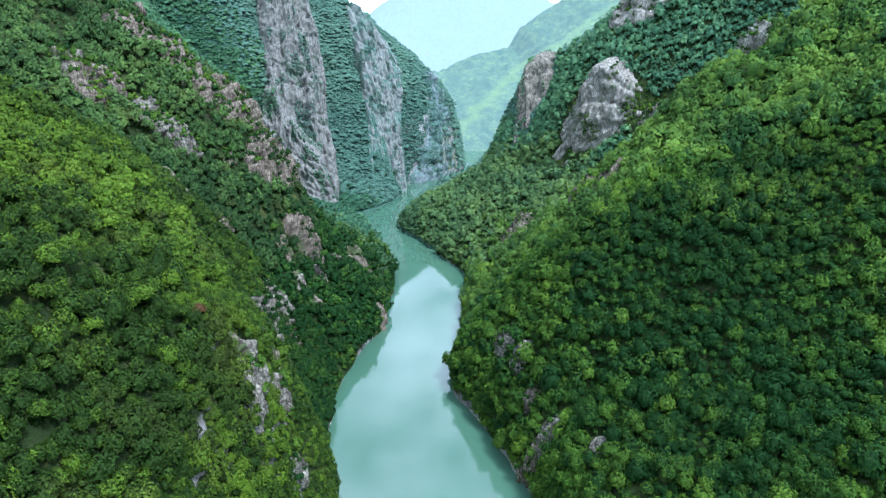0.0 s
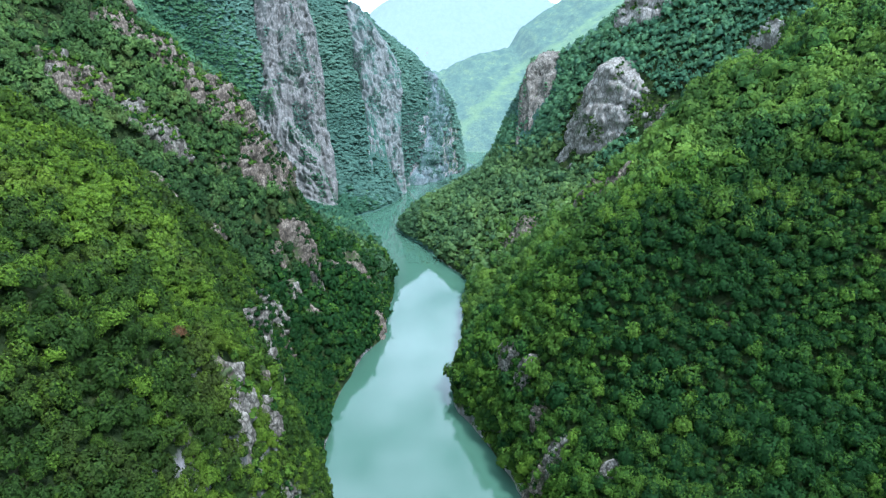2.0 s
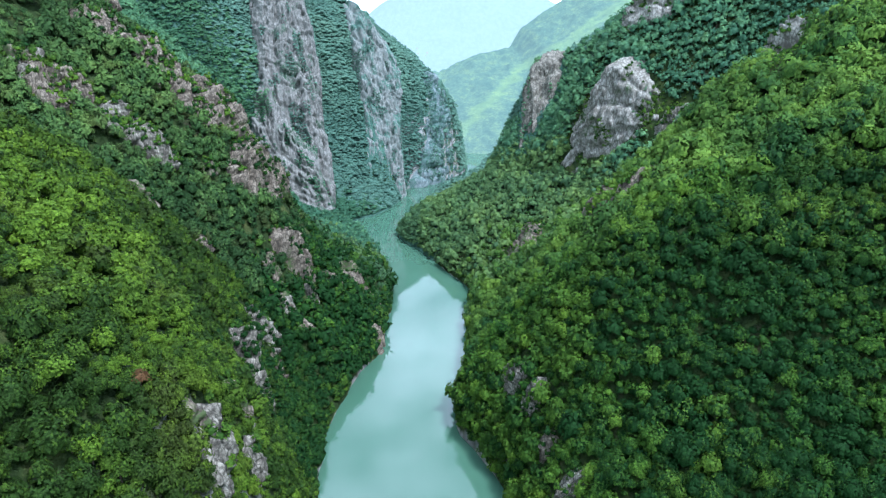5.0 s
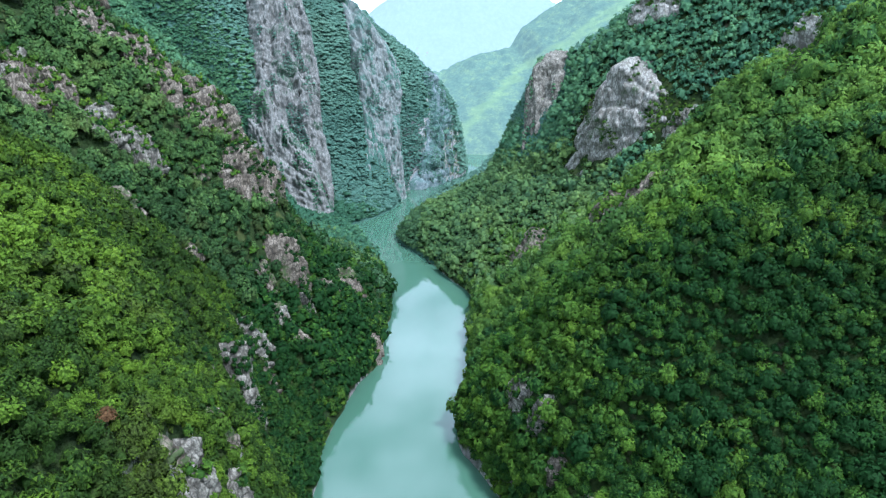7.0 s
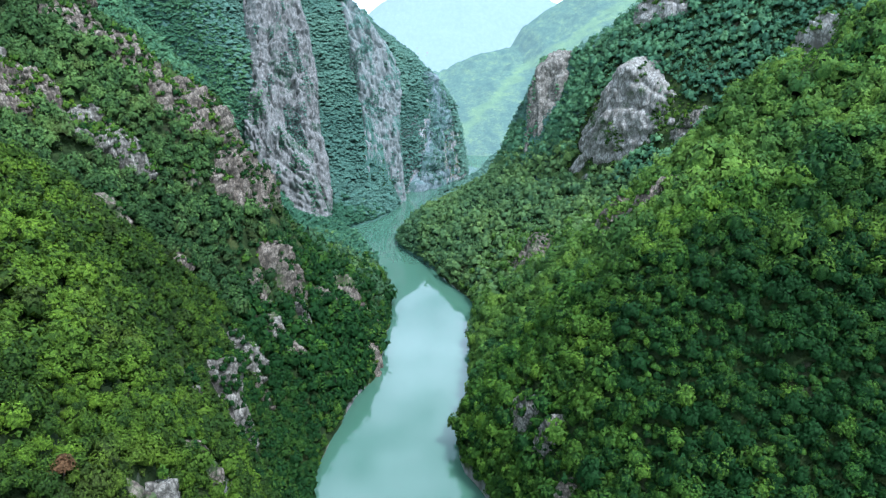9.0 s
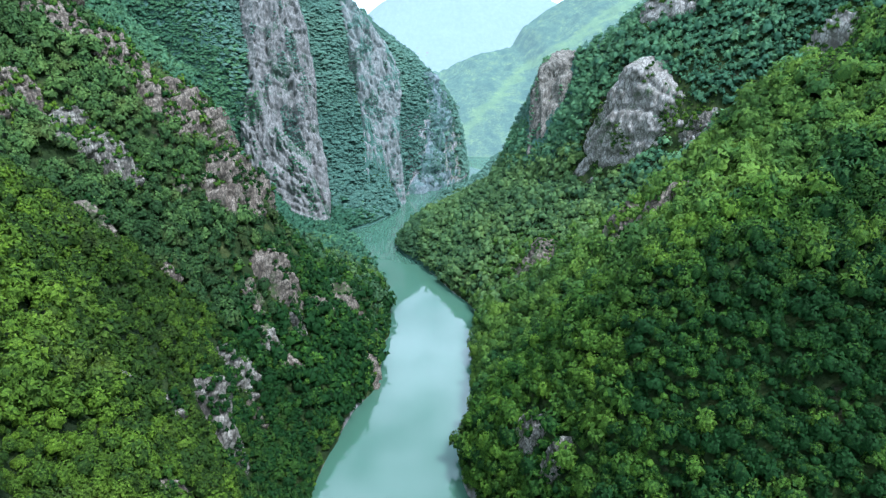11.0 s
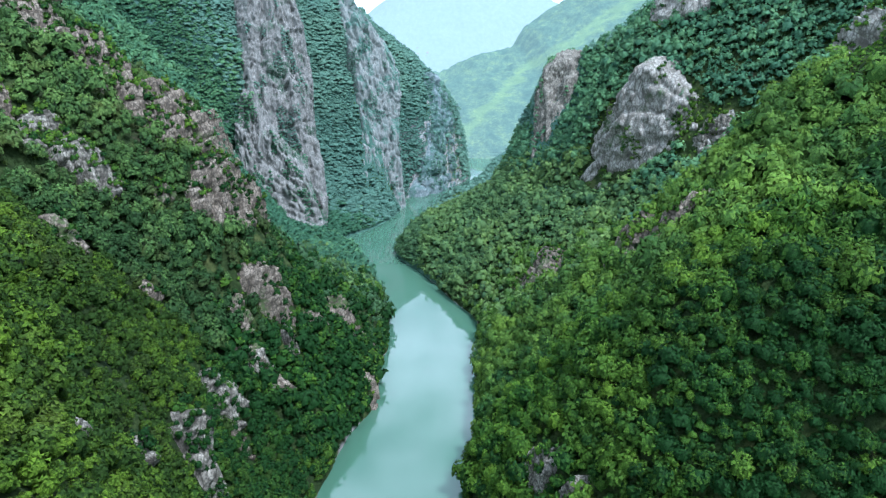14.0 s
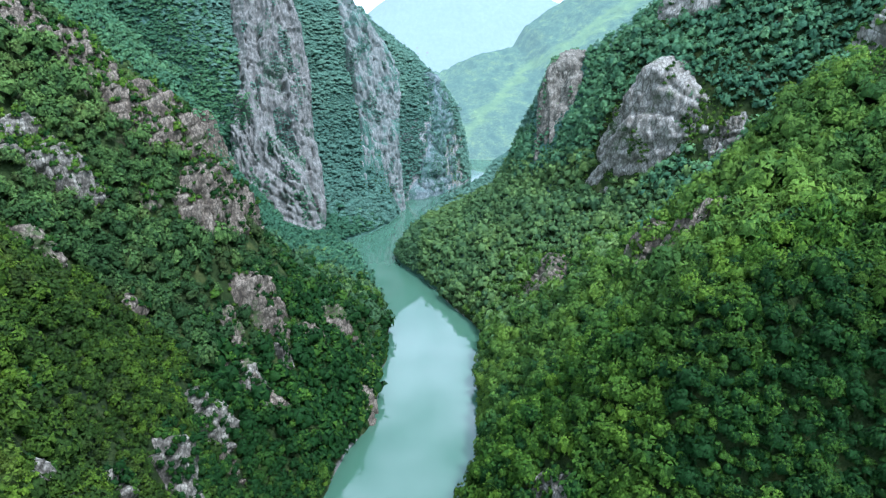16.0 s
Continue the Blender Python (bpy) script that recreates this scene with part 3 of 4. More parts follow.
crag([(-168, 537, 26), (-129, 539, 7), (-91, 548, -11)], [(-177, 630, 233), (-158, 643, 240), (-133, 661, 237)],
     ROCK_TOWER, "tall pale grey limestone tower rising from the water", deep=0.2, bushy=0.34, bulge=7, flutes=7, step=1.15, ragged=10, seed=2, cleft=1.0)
crag([(-167, 531, 62), (-149, 512, 22), (-114, 507, 14), (-91, 503, 6)], [(-165, 556, 121), (-152, 555, 118), (-140, 548, 94), (-113, 536, 65)],
     ROCK_TOWER, "grey limestone buttress leaning on the tall tower", deep=0.07, bulge=4, flutes=6, step=1.4, ragged=12, seed=8, bushy=0.25)
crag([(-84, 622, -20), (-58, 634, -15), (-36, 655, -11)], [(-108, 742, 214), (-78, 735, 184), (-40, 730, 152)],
     ROCK_HAZE_GREY, "grey limestone wall falling from a wooded ridge to the river", bushy=0.26, bulge=6, flutes=6, step=1.4, ragged=10, seed=3)
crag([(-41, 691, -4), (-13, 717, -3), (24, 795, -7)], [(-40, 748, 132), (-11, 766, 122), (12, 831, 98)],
     ROCK_HAZE_TEAL, "far cliff at the bend of the river, tinted blue-grey for haze", bushy=0.06, bulge=5, flutes=6, step=1.6, ragged=8, seed=4)
crag([(66, 440, 52), (81, 414, 56), (99, 386, 68), (121, 364, 86), (143, 352, 102)], [(86, 428, 112), (98, 405, 140), (111, 395, 138), (128, 379, 128), (145, 363, 122)],
     ROCK_CRAG, "broad broken grey crag above the woods with rusty streaks", bushy=0.42, bulge=2, flutes=4.5, step=0.9, ragged=6, seed=6, deep=0.25)
crag([(51, 481, 55), (58, 475, 57), (79, 468, 73)], [(63, 520, 144), (72, 514, 150), (95, 502, 148)],
     ROCK, "grey cliff edge above the wooded spur", bulge=2, flutes=4, step=1.4, ragged=4, seed=5)
flush_cliff(1, 334, 348, 50, 72, ROCK_WARM, "rusty broken rock band under the crag", 3.0, 9)
for i, row in enumerate((
        (-131, 265, 117, 20.8, 12.4),
        (-117, 266, 107, 11.8, 18.0),
        (-66, 205, 40, 7.6, 24.8),
        (-71, 242, 37, 8.2, 12.0),
        (-71, 266, 32, 8.3, 16.9),
        (-44, 120, 64, 6.3, 18.3),
        (-43, 138, 55, 4.0, 8.9),
        (-38, 131, 36, 3.8, 10.4),
        (25, 217, 29, 7.4, 14.8),
        (30, 203, 30, 6.1, 13.3),
        (35, 169, 20, 8.4, 14.3),
        (46, 153, 26, 5.1, 9.1),
        (-46, 126, 70, 5.6, 12.5),
        (-44, 139, 57, 4.1, 6.8),
        (-155, 258, 138, 14.8, 14.7),
        (-68, 206, 44, 8.6, 13.5),
        (-66, 165, 77, 5.0, 9.6),
        (-69, 187, 58, 5.8, 7.0))):
    rock_face(*row, ROCK, "pale grey limestone face breaking through the trees", 20 + i)

for i, row in enumerate((
        (-72, 236, 38, 9.3, 13.5),
        (-76, 239, 46, 5.4, 7.2),
        (-81, 185, 82, 4.9, 5.7),
        (-131, 265, 117, 14.1, 12.5),
        (128, 369, 105, 13.8, 17.9),
        (23, 220, 30, 4.6, 8.4),
        (-121, 270, 111, 8.8, 9.6),
        (-123, 264, 111, 10.4, 8.5),
        (-124, 264, 112, 8.8, 9.7),
        (-63, 285, 35, 5.5, 12.1))):
    rock_face(*row, ROCK, "pale grey limestone face breaking through the trees", 40 + i)

for i, row in enumerate((
        (-155, 258, 138, 12.7, 16.5),
        (-145, 263, 130, 13.6, 18.2),
        (-152, 309, 155, 20.8, 22.8),
        (-133, 309, 139, 16.9, 22.9),
        (-116, 305, 125, 18.0, 16.1),
        (-107, 313, 119, 15.0, 19.0),
        (-100, 316, 109, 13.3, 18.3),
        (-92, 300, 90, 19.8, 21.7),
        (-86, 324, 81, 13.6, 22.4),
        (-71, 293, 53, 17.3, 24.9),
        (-47, 327, 22, 9.2, 28.6),
        (29, 171, 6, 6.6, 15.9),
        (48, 371, 34, 20.3, 24.8),
        (72, 298, 71, 16.4, 21.4),
        (-48, 144, 67, 4.4, 12.8),
        (83, 282, 83, 9.5, 27.5),
        (-47, 122, 78, 3, 7.5))):
    rock_face(*row, ROCK_WARM, "rusty grey limestone face breaking through the scrub", 60 + i)

for i, row in enumerate((
        (-79, 277, 52, 4.8, 14.6),
        (32, 186, 24, 4.6, 8.4),
        (-71, 266, 33, 8.3, 20.6),
        (-79, 277, 51, 5.8, 13.7),
        (-111, 236, 93, 7.9, 13.3),
        (-89, 306, 89, 22.8, 25.0),
        (-95, 248, 71, 4.3, 8.2),
        (-66, 232, 29, 3.9, 11.0),
        (80, 284, 81, 10.2, 25.5),
        (-34, 302, 5, 3.6, 12.9),
        (-33, 295, 1, 3.5, 8.3),
        (-129, 310, 137, 15.8, 17.4),
        (-113, 314, 125, 17.7, 16.6),
        (-158, 477, 90, 25.4, 37.1),
        (104, 269, 95, 5.6, 5.2),
        (-102, 282, 95, 6.7, 7.3),
        (-147, 251, 129, 8.8, 12.8),
        (-125, 305, 131, 13.2, 10.9))):
    rock_face(*row, ROCK_WARM, "rusty grey limestone face breaking through the scrub", 80 + i)

for i, row in enumerate((
        (-109, 299, 115, 9.6, 10.5),
        (-56, 307, 33, 6.0, 14.5))):
    rock_face(*row, ROCK_WARM, "rusty grey limestone face breaking through the scrub", 100 + i)


rock_face(161, 328, 154, 13, 22, ROCK_CRAG, "pale pinkish limestone knob above the wooded slope", 90, 9)
rock_face(128, 435, 172, 46, 26, ROCK_CRAG, "pale limestone band along the top of the slope", 91)


# ---- trees ----
def leafy(seed, leaves, size, core=0.66, level=0.0):
    """A crown of radius about 1: lumps set with small leaf sprays, over an inner mass darkened for shade. level: how
    far the sprays all face upwards.
    """
    r = np.random.default_rng(seed)
    lumps = 11
    a, high = r.uniform(0, 2 * np.pi, lumps), r.uniform(-0.15, 0.62, lumps)
    away = np.sqrt(np.clip(0.5 - 0.55 * high * np.abs(high), 0.05, 1)) * r.uniform(0.65, 1.0, lumps)
    c = np.stack([np.cos(a) * away, np.sin(a) * away, high], -1)
    c[0] = (0, 0, 0.22)
    rad = r.uniform(0.22, 0.38, lumps)
    rad[0] = 0.76
    d = r.normal(size=(leaves, 3))
    d[:, 2] = np.abs(d[:, 2]) * 1.0 - 0.22
    d /= np.linalg.norm(d, axis=1, keepdims=True)
    k = np.where(r.random(leaves) < 0.38, 0, r.integers(0, lumps, leaves))
    p = c[k] + d * rad[k][:, None] * r.uniform(0.78, 1.1, leaves)[:, None]
    n = d + np.array([0, 0, 0.35]) + r.normal(scale=0.38, size=(leaves, 3))
    n /= np.linalg.norm(n, axis=1, keepdims=True)
    t = np.cross(n, r.normal(size=(leaves, 3)))
    t /= np.linalg.norm(t, axis=1, keepdims=True)
    w = np.cross(n, t)
    sz = (size * r.uniform(0.55, 1.4, leaves))[:, None]
    v = np.stack([p - t * sz * 1.2, p + t * sz * 0.7 - w * sz * 0.85, p + t * sz * 0.8 + w * sz * 0.85 + n * sz * 0.2], 1).reshape(-1, 3)
    f = np.arange(leaves * 3).reshape(-1, 3)
    g = (1 + 5 ** 0.5) / 2
    ico = np.array([(-1, g, 0), (1, g, 0), (-1, -g, 0), (1, -g, 0), (0, -1, g), (0, 1, g), (0, -1, -g), (0, 1, -g), (g, 0, -1), (g, 0, 1), (-g, 0, -1), (-g, 0, 1)])
    ico = ico / np.linalg.norm(ico[0])
    fi = np.array([(0, 11, 5), (0, 5, 1), (0, 1, 7), (0, 7, 10), (0, 10, 11), (1, 5, 9), (5, 11, 4), (11, 10, 2), (10, 7, 6), (7, 1, 8),
                   (3, 9, 4), (3, 4, 2), (3, 2, 6), (3, 6, 8), (3, 8, 9), (4, 9, 5), (2, 4, 11), (6, 2, 10), (8, 6, 7), (9, 8, 1)])
    fi = fi[ico[fi].mean(1)[:, 2] > -0.2]
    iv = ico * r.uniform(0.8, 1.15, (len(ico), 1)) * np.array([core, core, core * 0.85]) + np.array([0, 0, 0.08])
    # sprays vary at random; the inner mass has its shade painted in
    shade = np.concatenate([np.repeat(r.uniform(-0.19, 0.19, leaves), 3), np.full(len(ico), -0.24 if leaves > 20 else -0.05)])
    # the direction in which each spray's lump of the crown faces
    lump = d * 0.42 + (p - np.array([0, 0, -0.15])) * 1.05
    lump /= np.linalg.norm(lump, axis=1, keepdims=True)
    lump = lump * (1 - level) + np.array([0, 0, level])
    return np.concatenate([v, iv]), np.concatenate([f, fi + len(v)]), shade, np.concatenate([np.repeat(lump, 3, 0), iv / np.linalg.norm(iv, axis=1, keepdims=True)])


CLOSE = [leafy(100 + i, 150, 0.132) for i in range(6)]
LARGE = [leafy(120 + i, 380, 0.090) for i in range(6)]
BROAD = [leafy(130 + i, 175, 0.126) for i in range(6)]
NEAR = [leafy(150 + i, 96, 0.160) for i in range(6)]
MIDDLE = [leafy(200 + i, 24, 0.245, 0.72) for i in range(6)]
FAR = [leafy(300 + i, 10, 0.30, 0.82, 0.6) for i in range(6)]


# a coarse relief map, to leave slopes hidden from the camera unplanted
RELIEF = np.full((260, 340), -10.0)
for P, N in slopes.values():
    gi, gj = ((P[..., 1] + 20) / 4).astype(int), ((P[..., 0] + 680) / 4).astype(int)
    ok = (gi >= 0) & (gi < 260) & (gj >= 0) & (gj < 340)
    np.maximum.at(RELIEF, (gi[ok], gj[ok]), P[..., 2][ok])


def in_camera_sight(q):
    """True for places that the camera sees over the treetops from its path."""
    seen = np.zeros(len(q), bool)
    for eye in ((0.0, 0.0, 140.0), (-2.0, 40.0, 140.0), (-4.0, 88.0, 140.0)):
        clear = np.ones(len(q), bool)
        for f in np.linspace(0.03, 0.97, 60):
            p = q + (np.array(eye) - q) * f
            i, j = np.clip(((p[:, 1] + 20) / 4).astype(int), 0, 259), np.clip(((p[:, 0] + 680) / 4).astype(int), 0, 339)
            clear &= p[:, 2] + 4 + 12 * (f < 0.05) > RELIEF[i, j]
        seen |= clear
    return seen


def spread(q, rad, apart=0.57):
    """Keeps the places whose crowns do not crowd one already kept; places come in random order."""
    cells, kept, size = {}, [], 4.0
    pts, radii = q.tolist(), rad.tolist()
    around = [(a, b, c) for a in (-1, 0, 1) for b in (-1, 0, 1) for c in (-1, 0, 1)]
    for i, (x, y, z) in enumerate(pts):
        ci = (int(x // size), int(y // size), int(z // size))
        r = radii[i]
        free = True
        for a, b, c in around:
            for (X, Y, Z, R) in cells.get((ci[0] + a, ci[1] + b, ci[2] + c), ()):
                if (x - X) ** 2 + (y - Y) ** 2 + (z - Z) ** 2 < (apart * (r + R)) ** 2:
                    free = False
                    break
            if not free:
                break
        if free:
            cells.setdefault(ci, []).append((x, y, z, r))
            kept.append(i)
    return np.array(kept)


under = []


def scatter(side, seed):
    """Places and crown radii on one valley side, off the rock, out of the water and within the camera's reach."""
    P, N = slopes[side]
    r = np.random.default_rng(seed)
    a, b, c, d = P[:-1, :-1], P[1:, :-1], P[:-1, 1:], P[1:, 1:]
    area = np.linalg.norm(np.cross(b - a, c - a), axis=-1)
    inside = (a[..., 1] > -70) & (a[..., 1] < 900) & (np.abs(a[..., 0]) < 0.85 * np.maximum(a[..., 1], 60) + 30 + 40 * (a[..., 1] < 60)) & (a[..., 2] < np.minimum(275, 152 + 0.1 * np.hypot(a[..., 0], a[..., 1])))
    area = np.where(inside, area, 0).ravel()
    want = int(area.sum() / 1.7)
    pick = r.choice(len(area), want, p=area / area.sum())
    i, j = np.unravel_index(pick, a.shape[:2])
    s, t = r.random((2, want, 1))
    q = (a[i, j] * (1 - s) + b[i, j] * s) * (1 - t) + (c[i, j] * (1 - s) + d[i, j] * s) * t
    n = N[i, j]
    bare = fbm(q[:, 0] / 14, q[:, 1] / 14, q[:, 2] / 22, 3, 61)
    keep = (q[:, 2] > 1.0) & (n[:, 2] > 0.10 + 0.22 * bare)
    thin = np.where(side < 0, np.clip((q[:, 1] - 190) / 60, 0, 1), 0.0)
    keep &= (bare < 0.62 - 0.36 * thin) | (r.random(len(q)) < 0.12) | (q[:, 1] > 400)
    keep |= ((q[:, 1] > 430) | ((side < 0) & (q[:, 1] < 175) & (n[:, 2] > 0.15))) & (q[:, 2] > 1.0)
    q, bare = q[keep], bare[keep]
    cp = np.concatenate(crag_points)
    code = np.array([1000003, 2003, 1])
    taken = np.unique(np.floor(cp / 2.2).astype(np.int64) @ code)
    ok = ~np.isin(np.floor(q / 2.2).astype(np.int64) @ code, taken)
    q, bare = q[ok], bare[ok]
    # no crown stands before a face
    cell = np.unique(np.floor(np.concatenate(face_points) / 1.25).astype(np.int64), axis=0)
    near = np.concatenate([(cell + np.array(o)) @ code for o in itertools.product((-1, 0, 1), repeat=3)])
    # nor between the camera and the knob on the shoulder
    f = np.clip(((q[:, 0] - 163) * -15 + (q[:, 1] - 328) * -32) / (15 ** 2 + 32 ** 2), 0, 1)
    ok = np.hypot(q[:, 0] - 163 + 15 * f, q[:, 1] - 328 + 32 * f) > 8
    low_q = [q[~ok]]
    q, bare = q[ok], bare[ok]
    for up in (0.5, 2.5):
        ok = ~np.isin(np.floor((q + np.array([0, 0, up])) / 1.25).astype(np.int64) @ code, near)
        low_q.append(q[~ok])
        q, bare = q[ok], bare[ok]
    low_q = np.concatenate(low_q)
    low_q = low_q[in_camera_sight(low_q + np.array([0, 0, 3.0]))]
    low_r = r.uniform(0.45, 0.85, len(low_q))
    some = spread(low_q, low_r, 0.8)
    under.append((side, low_q[some], low_r[some]))
    ok = in_camera_sight(q + np.array([0, 0, 5.0]))
    q, bare = q[ok], bare[ok]
    big = np.clip(1.0 + 0.55 * fbm(q[:, 0] / 34, q[:, 1] / 34, q[:, 2] / 34, 2, 77), 0.7, 1.45)
    rad = 2.15 * big * r.choice((0.6, 0.8, 1.0, 1.2, 1.45), len(q), p=(0.2, 0.25, 0.27, 0.18, 0.10))
    rad = np.where(bare > 0.26, rad * 0.55, rad) * np.interp(q[:, 1], (400, 500), (1.0, 0.80))
    near = np.hypot(q[:, 0], q[:, 1] - 40) < 225
    rad = np.where(near, 0.8 * rad, rad) * (np.interp(q[:, 1], (280, 350), (1.45, 1.0)) if side > 0 else 1.0) * np.where(q[:, 1] > 400, r.uniform(0.62, 1.3, len(q)), 1.0)
    kept = spread(q, rad * np.where(near, 0.90, np.interp(q[:, 1], (400, 520), (0.9, 0.78))))
    # low growth fills the gaps between the near crowns
    rest = np.setdiff1d(np.where(near & (q[:, 1] > 45))[0], kept)
    both = np.concatenate([kept, rest])
    size = np.concatenate([rad[kept] * 0.9, np.full(len(rest), 0.85)])
    low = spread(q[both], size)
    low = both[low[low >= len(kept)]]
    under.append((side, q[low], r.uniform(0.9, 1.35, len(low))))
    return q[kept], rad[kept] * np.where(near[kept], 1.0, np.interp(q[kept, 1], (400, 470), (1.15, 1.4)))


def grow(places, rad, kinds, material, name, label, seed):
    """One joined mesh of crowns at the places."""
    r = np.random.default_rng(seed)
    rad = rad * 1.18
    V, F, T, D, base = [], [], [], [], 0
    which = r.integers(0, len(kinds), len(places))
    turn = r.uniform(0, 2 * np.pi, len(places))
    tint = np.clip(0.5 + r.normal(0, 1, len(places)) * np.interp(places[:, 1], (330, 480), (0.24, 0.10)), 0.02, 1.0)
    # shade of the side hollow, put into the tint of its trees
    hollow_shade = np.exp(-(((places[:, 0] - 88) / 48) ** 2 + ((places[:, 1] - 186) / 48) ** 2) ** 1.5)
    hollow_shade = np.maximum(hollow_shade, np.exp(-(((places[:, 0] - 85) / 42) ** 2 + ((places[:, 1] - 148) / 36) ** 2) ** 1.5))
    # sun on the crest, added to the tint in the same way
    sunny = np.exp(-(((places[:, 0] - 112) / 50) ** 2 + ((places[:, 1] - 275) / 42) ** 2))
    # lower tint for the scrub low on the left, and for the nearest trees
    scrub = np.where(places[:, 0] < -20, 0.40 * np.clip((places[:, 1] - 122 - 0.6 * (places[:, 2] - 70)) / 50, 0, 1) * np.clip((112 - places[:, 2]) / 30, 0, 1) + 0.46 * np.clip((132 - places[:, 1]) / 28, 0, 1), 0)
    tint = np.clip(tint - 0.47 * hollow_shade + 0.4 * sunny - scrub, -0.18, 1.0)
    flat = r.uniform(0.95, 1.55, len(places)) * np.interp(places[:, 1], (330, 450, 560), (1.0, 0.85, 0.6))
    lift = r.uniform(-0.9, 2.6, len(places)) * np.clip(rad / 2.5, 0.3, 1) * np.interp(places[:, 1], (400, 500), (1.0, 0.35))
    for k, (v, f, shade, lump) in enumerate(kinds):
        m = np.where(which == k)[0]
        if not len(m):
            continue
        c, s = np.cos(turn[m])[:, None], np.sin(turn[m])[:, None]
        x = (v[None, :, 0] * c - v[None, :, 1] * s) * rad[m][:, None] + places[m, 0:1]
        y = (v[None, :, 0] * s + v[None, :, 1] * c) * rad[m][:, None] + places[m, 1:2]
        z = (v[None, :, 2] * flat[m][:, None] + 0.6) * rad[m][:, None] + lift[m][:, None] + places[m, 2:3]
        V.append(np.stack([x, y, z], -1).reshape(-1, 3))
        F.append((f[None] + (np.arange(len(m)) * len(v))[:, None, None]).reshape(-1, 3) + base)
        D.append(np.stack([lump[None, :, 0] * c - lump[None, :, 1] * s, lump[None, :, 0] * s + lump[None, :, 1] * c, lump[None, :, 2] + 0 * c], -1).reshape(-1, 3))
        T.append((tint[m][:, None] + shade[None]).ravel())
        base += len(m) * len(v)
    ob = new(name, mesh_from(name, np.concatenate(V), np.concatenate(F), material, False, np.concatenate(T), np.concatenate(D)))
    return tagged(ob, label, "forest", kind="stuff")


alone = []
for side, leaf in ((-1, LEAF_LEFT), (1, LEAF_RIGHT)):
    q, rad = scatter(side, 11 + side)
    dist = np.hypot(q[:, 0], q[:, 1] - 40)
    jog = np.random.default_rng(8).uniform(-1, 1, len(dist))
    edge = 338 if side < 0 else 318
    inner = (q[:, 1] + np.interp(q[:, 2], (40, 80), (55, 8)) * jog < edge + np.interp(q[:, 2], (40, 80), (45, 0)))
    outer = (q[:, 1] + 22 * jog > (585 if side < 0 else 510) + np.where((side > 0) & (q[:, 2] < 90), 110, 0))
    # low left bank: its shade is put in by the darker leaf material
    shaded_bank = (side < 0) & (q[:, 1] > 190) & (q[:, 2] + 14 * jog < np.interp(q[:, 1], (190, 260, 330), (40, 48, 62)))
    # low slopes at the bend take LEAF_BEND, warmer than LEAF_MID
    sunlit = (side > 0) & (q[:, 2] + 9 * jog < np.interp(q[:, 1], (330, 420, 520), (72, 88, 62))) | ((side < 0) & (q[:, 1] + 30 * jog < 430) & (q[:, 2] + 12 * jog < 75))
    single = np.zeros(len(q), bool)
    single[np.where((q[:, 1] > 95) & (q[:, 1] < 200))[0][np.argsort(dist[(q[:, 1] > 95) & (q[:, 1] < 200)])[:150]]] = True
    alone += [(side, p, r) for p, r in zip(q[single], rad[single])]
    # the camera's cone of view from the start of the flight; the trees beside and behind it are plainer
    deep = 0.953 * q[:, 1] + 0.303 * (140 - q[:, 2])
    ahead = (np.abs(q[:, 0]) < 0.80 * deep + 4) & (0.303 * q[:, 1] - 0.953 * (140 - q[:, 2]) > -0.46 * deep - 4)
    rest = ~single & ahead
    behind = ~single & ~ahead & (jog > 0)
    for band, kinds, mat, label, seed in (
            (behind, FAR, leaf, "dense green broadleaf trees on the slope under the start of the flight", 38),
            (rest & ~shaded_bank & (dist < 108), LARGE, leaf, "dense bright green broadleaf trees on the slope below the flight", 29),
            (rest & ~shaded_bank & (dist >= 108) & (dist < 140), CLOSE if side < 0 else LARGE, leaf, "dense bright green broadleaf trees covering the steep slope", 30),
            (rest & ~shaded_bank & (dist >= 140) & (dist < 225), NEAR if side < 0 else BROAD, leaf, "dense green broadleaf trees covering the steep slope", 31),
            (rest & shaded_bank & (dist < 225), NEAR, LEAF_RIGHT, "broadleaf trees on the bank above the water, darkened for shade", 35),
            (rest & shaded_bank & (dist >= 225) & inner, MIDDLE, LEAF_RIGHT, "broadleaf trees on the bank above the water, darkened for shade", 36),
            (rest & ~shaded_bank & (dist >= 225) & inner, NEAR if side < 0 else CLOSE, LEAF_RIDGE if side < 0 else LEAF_SPUR, "green broadleaf woods on the middle slopes of the canyon", 32),
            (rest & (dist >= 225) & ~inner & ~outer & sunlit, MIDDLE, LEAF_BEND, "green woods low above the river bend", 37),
            (rest & (dist >= 225) & ~inner & ~outer & ~sunlit, MIDDLE, LEAF_MID, "woods on the slopes above the river bend, tinted grey-green for haze", 34),
            (rest & (dist >= 225) & ~inner & outer, FAR, LEAF_FAR, "woods on the distant canyon walls, tinted blue-green for haze", 33)):
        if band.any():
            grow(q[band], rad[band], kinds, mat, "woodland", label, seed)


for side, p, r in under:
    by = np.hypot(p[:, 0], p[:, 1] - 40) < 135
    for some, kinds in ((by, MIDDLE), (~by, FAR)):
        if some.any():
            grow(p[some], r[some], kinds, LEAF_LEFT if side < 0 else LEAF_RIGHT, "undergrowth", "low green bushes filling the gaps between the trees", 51)


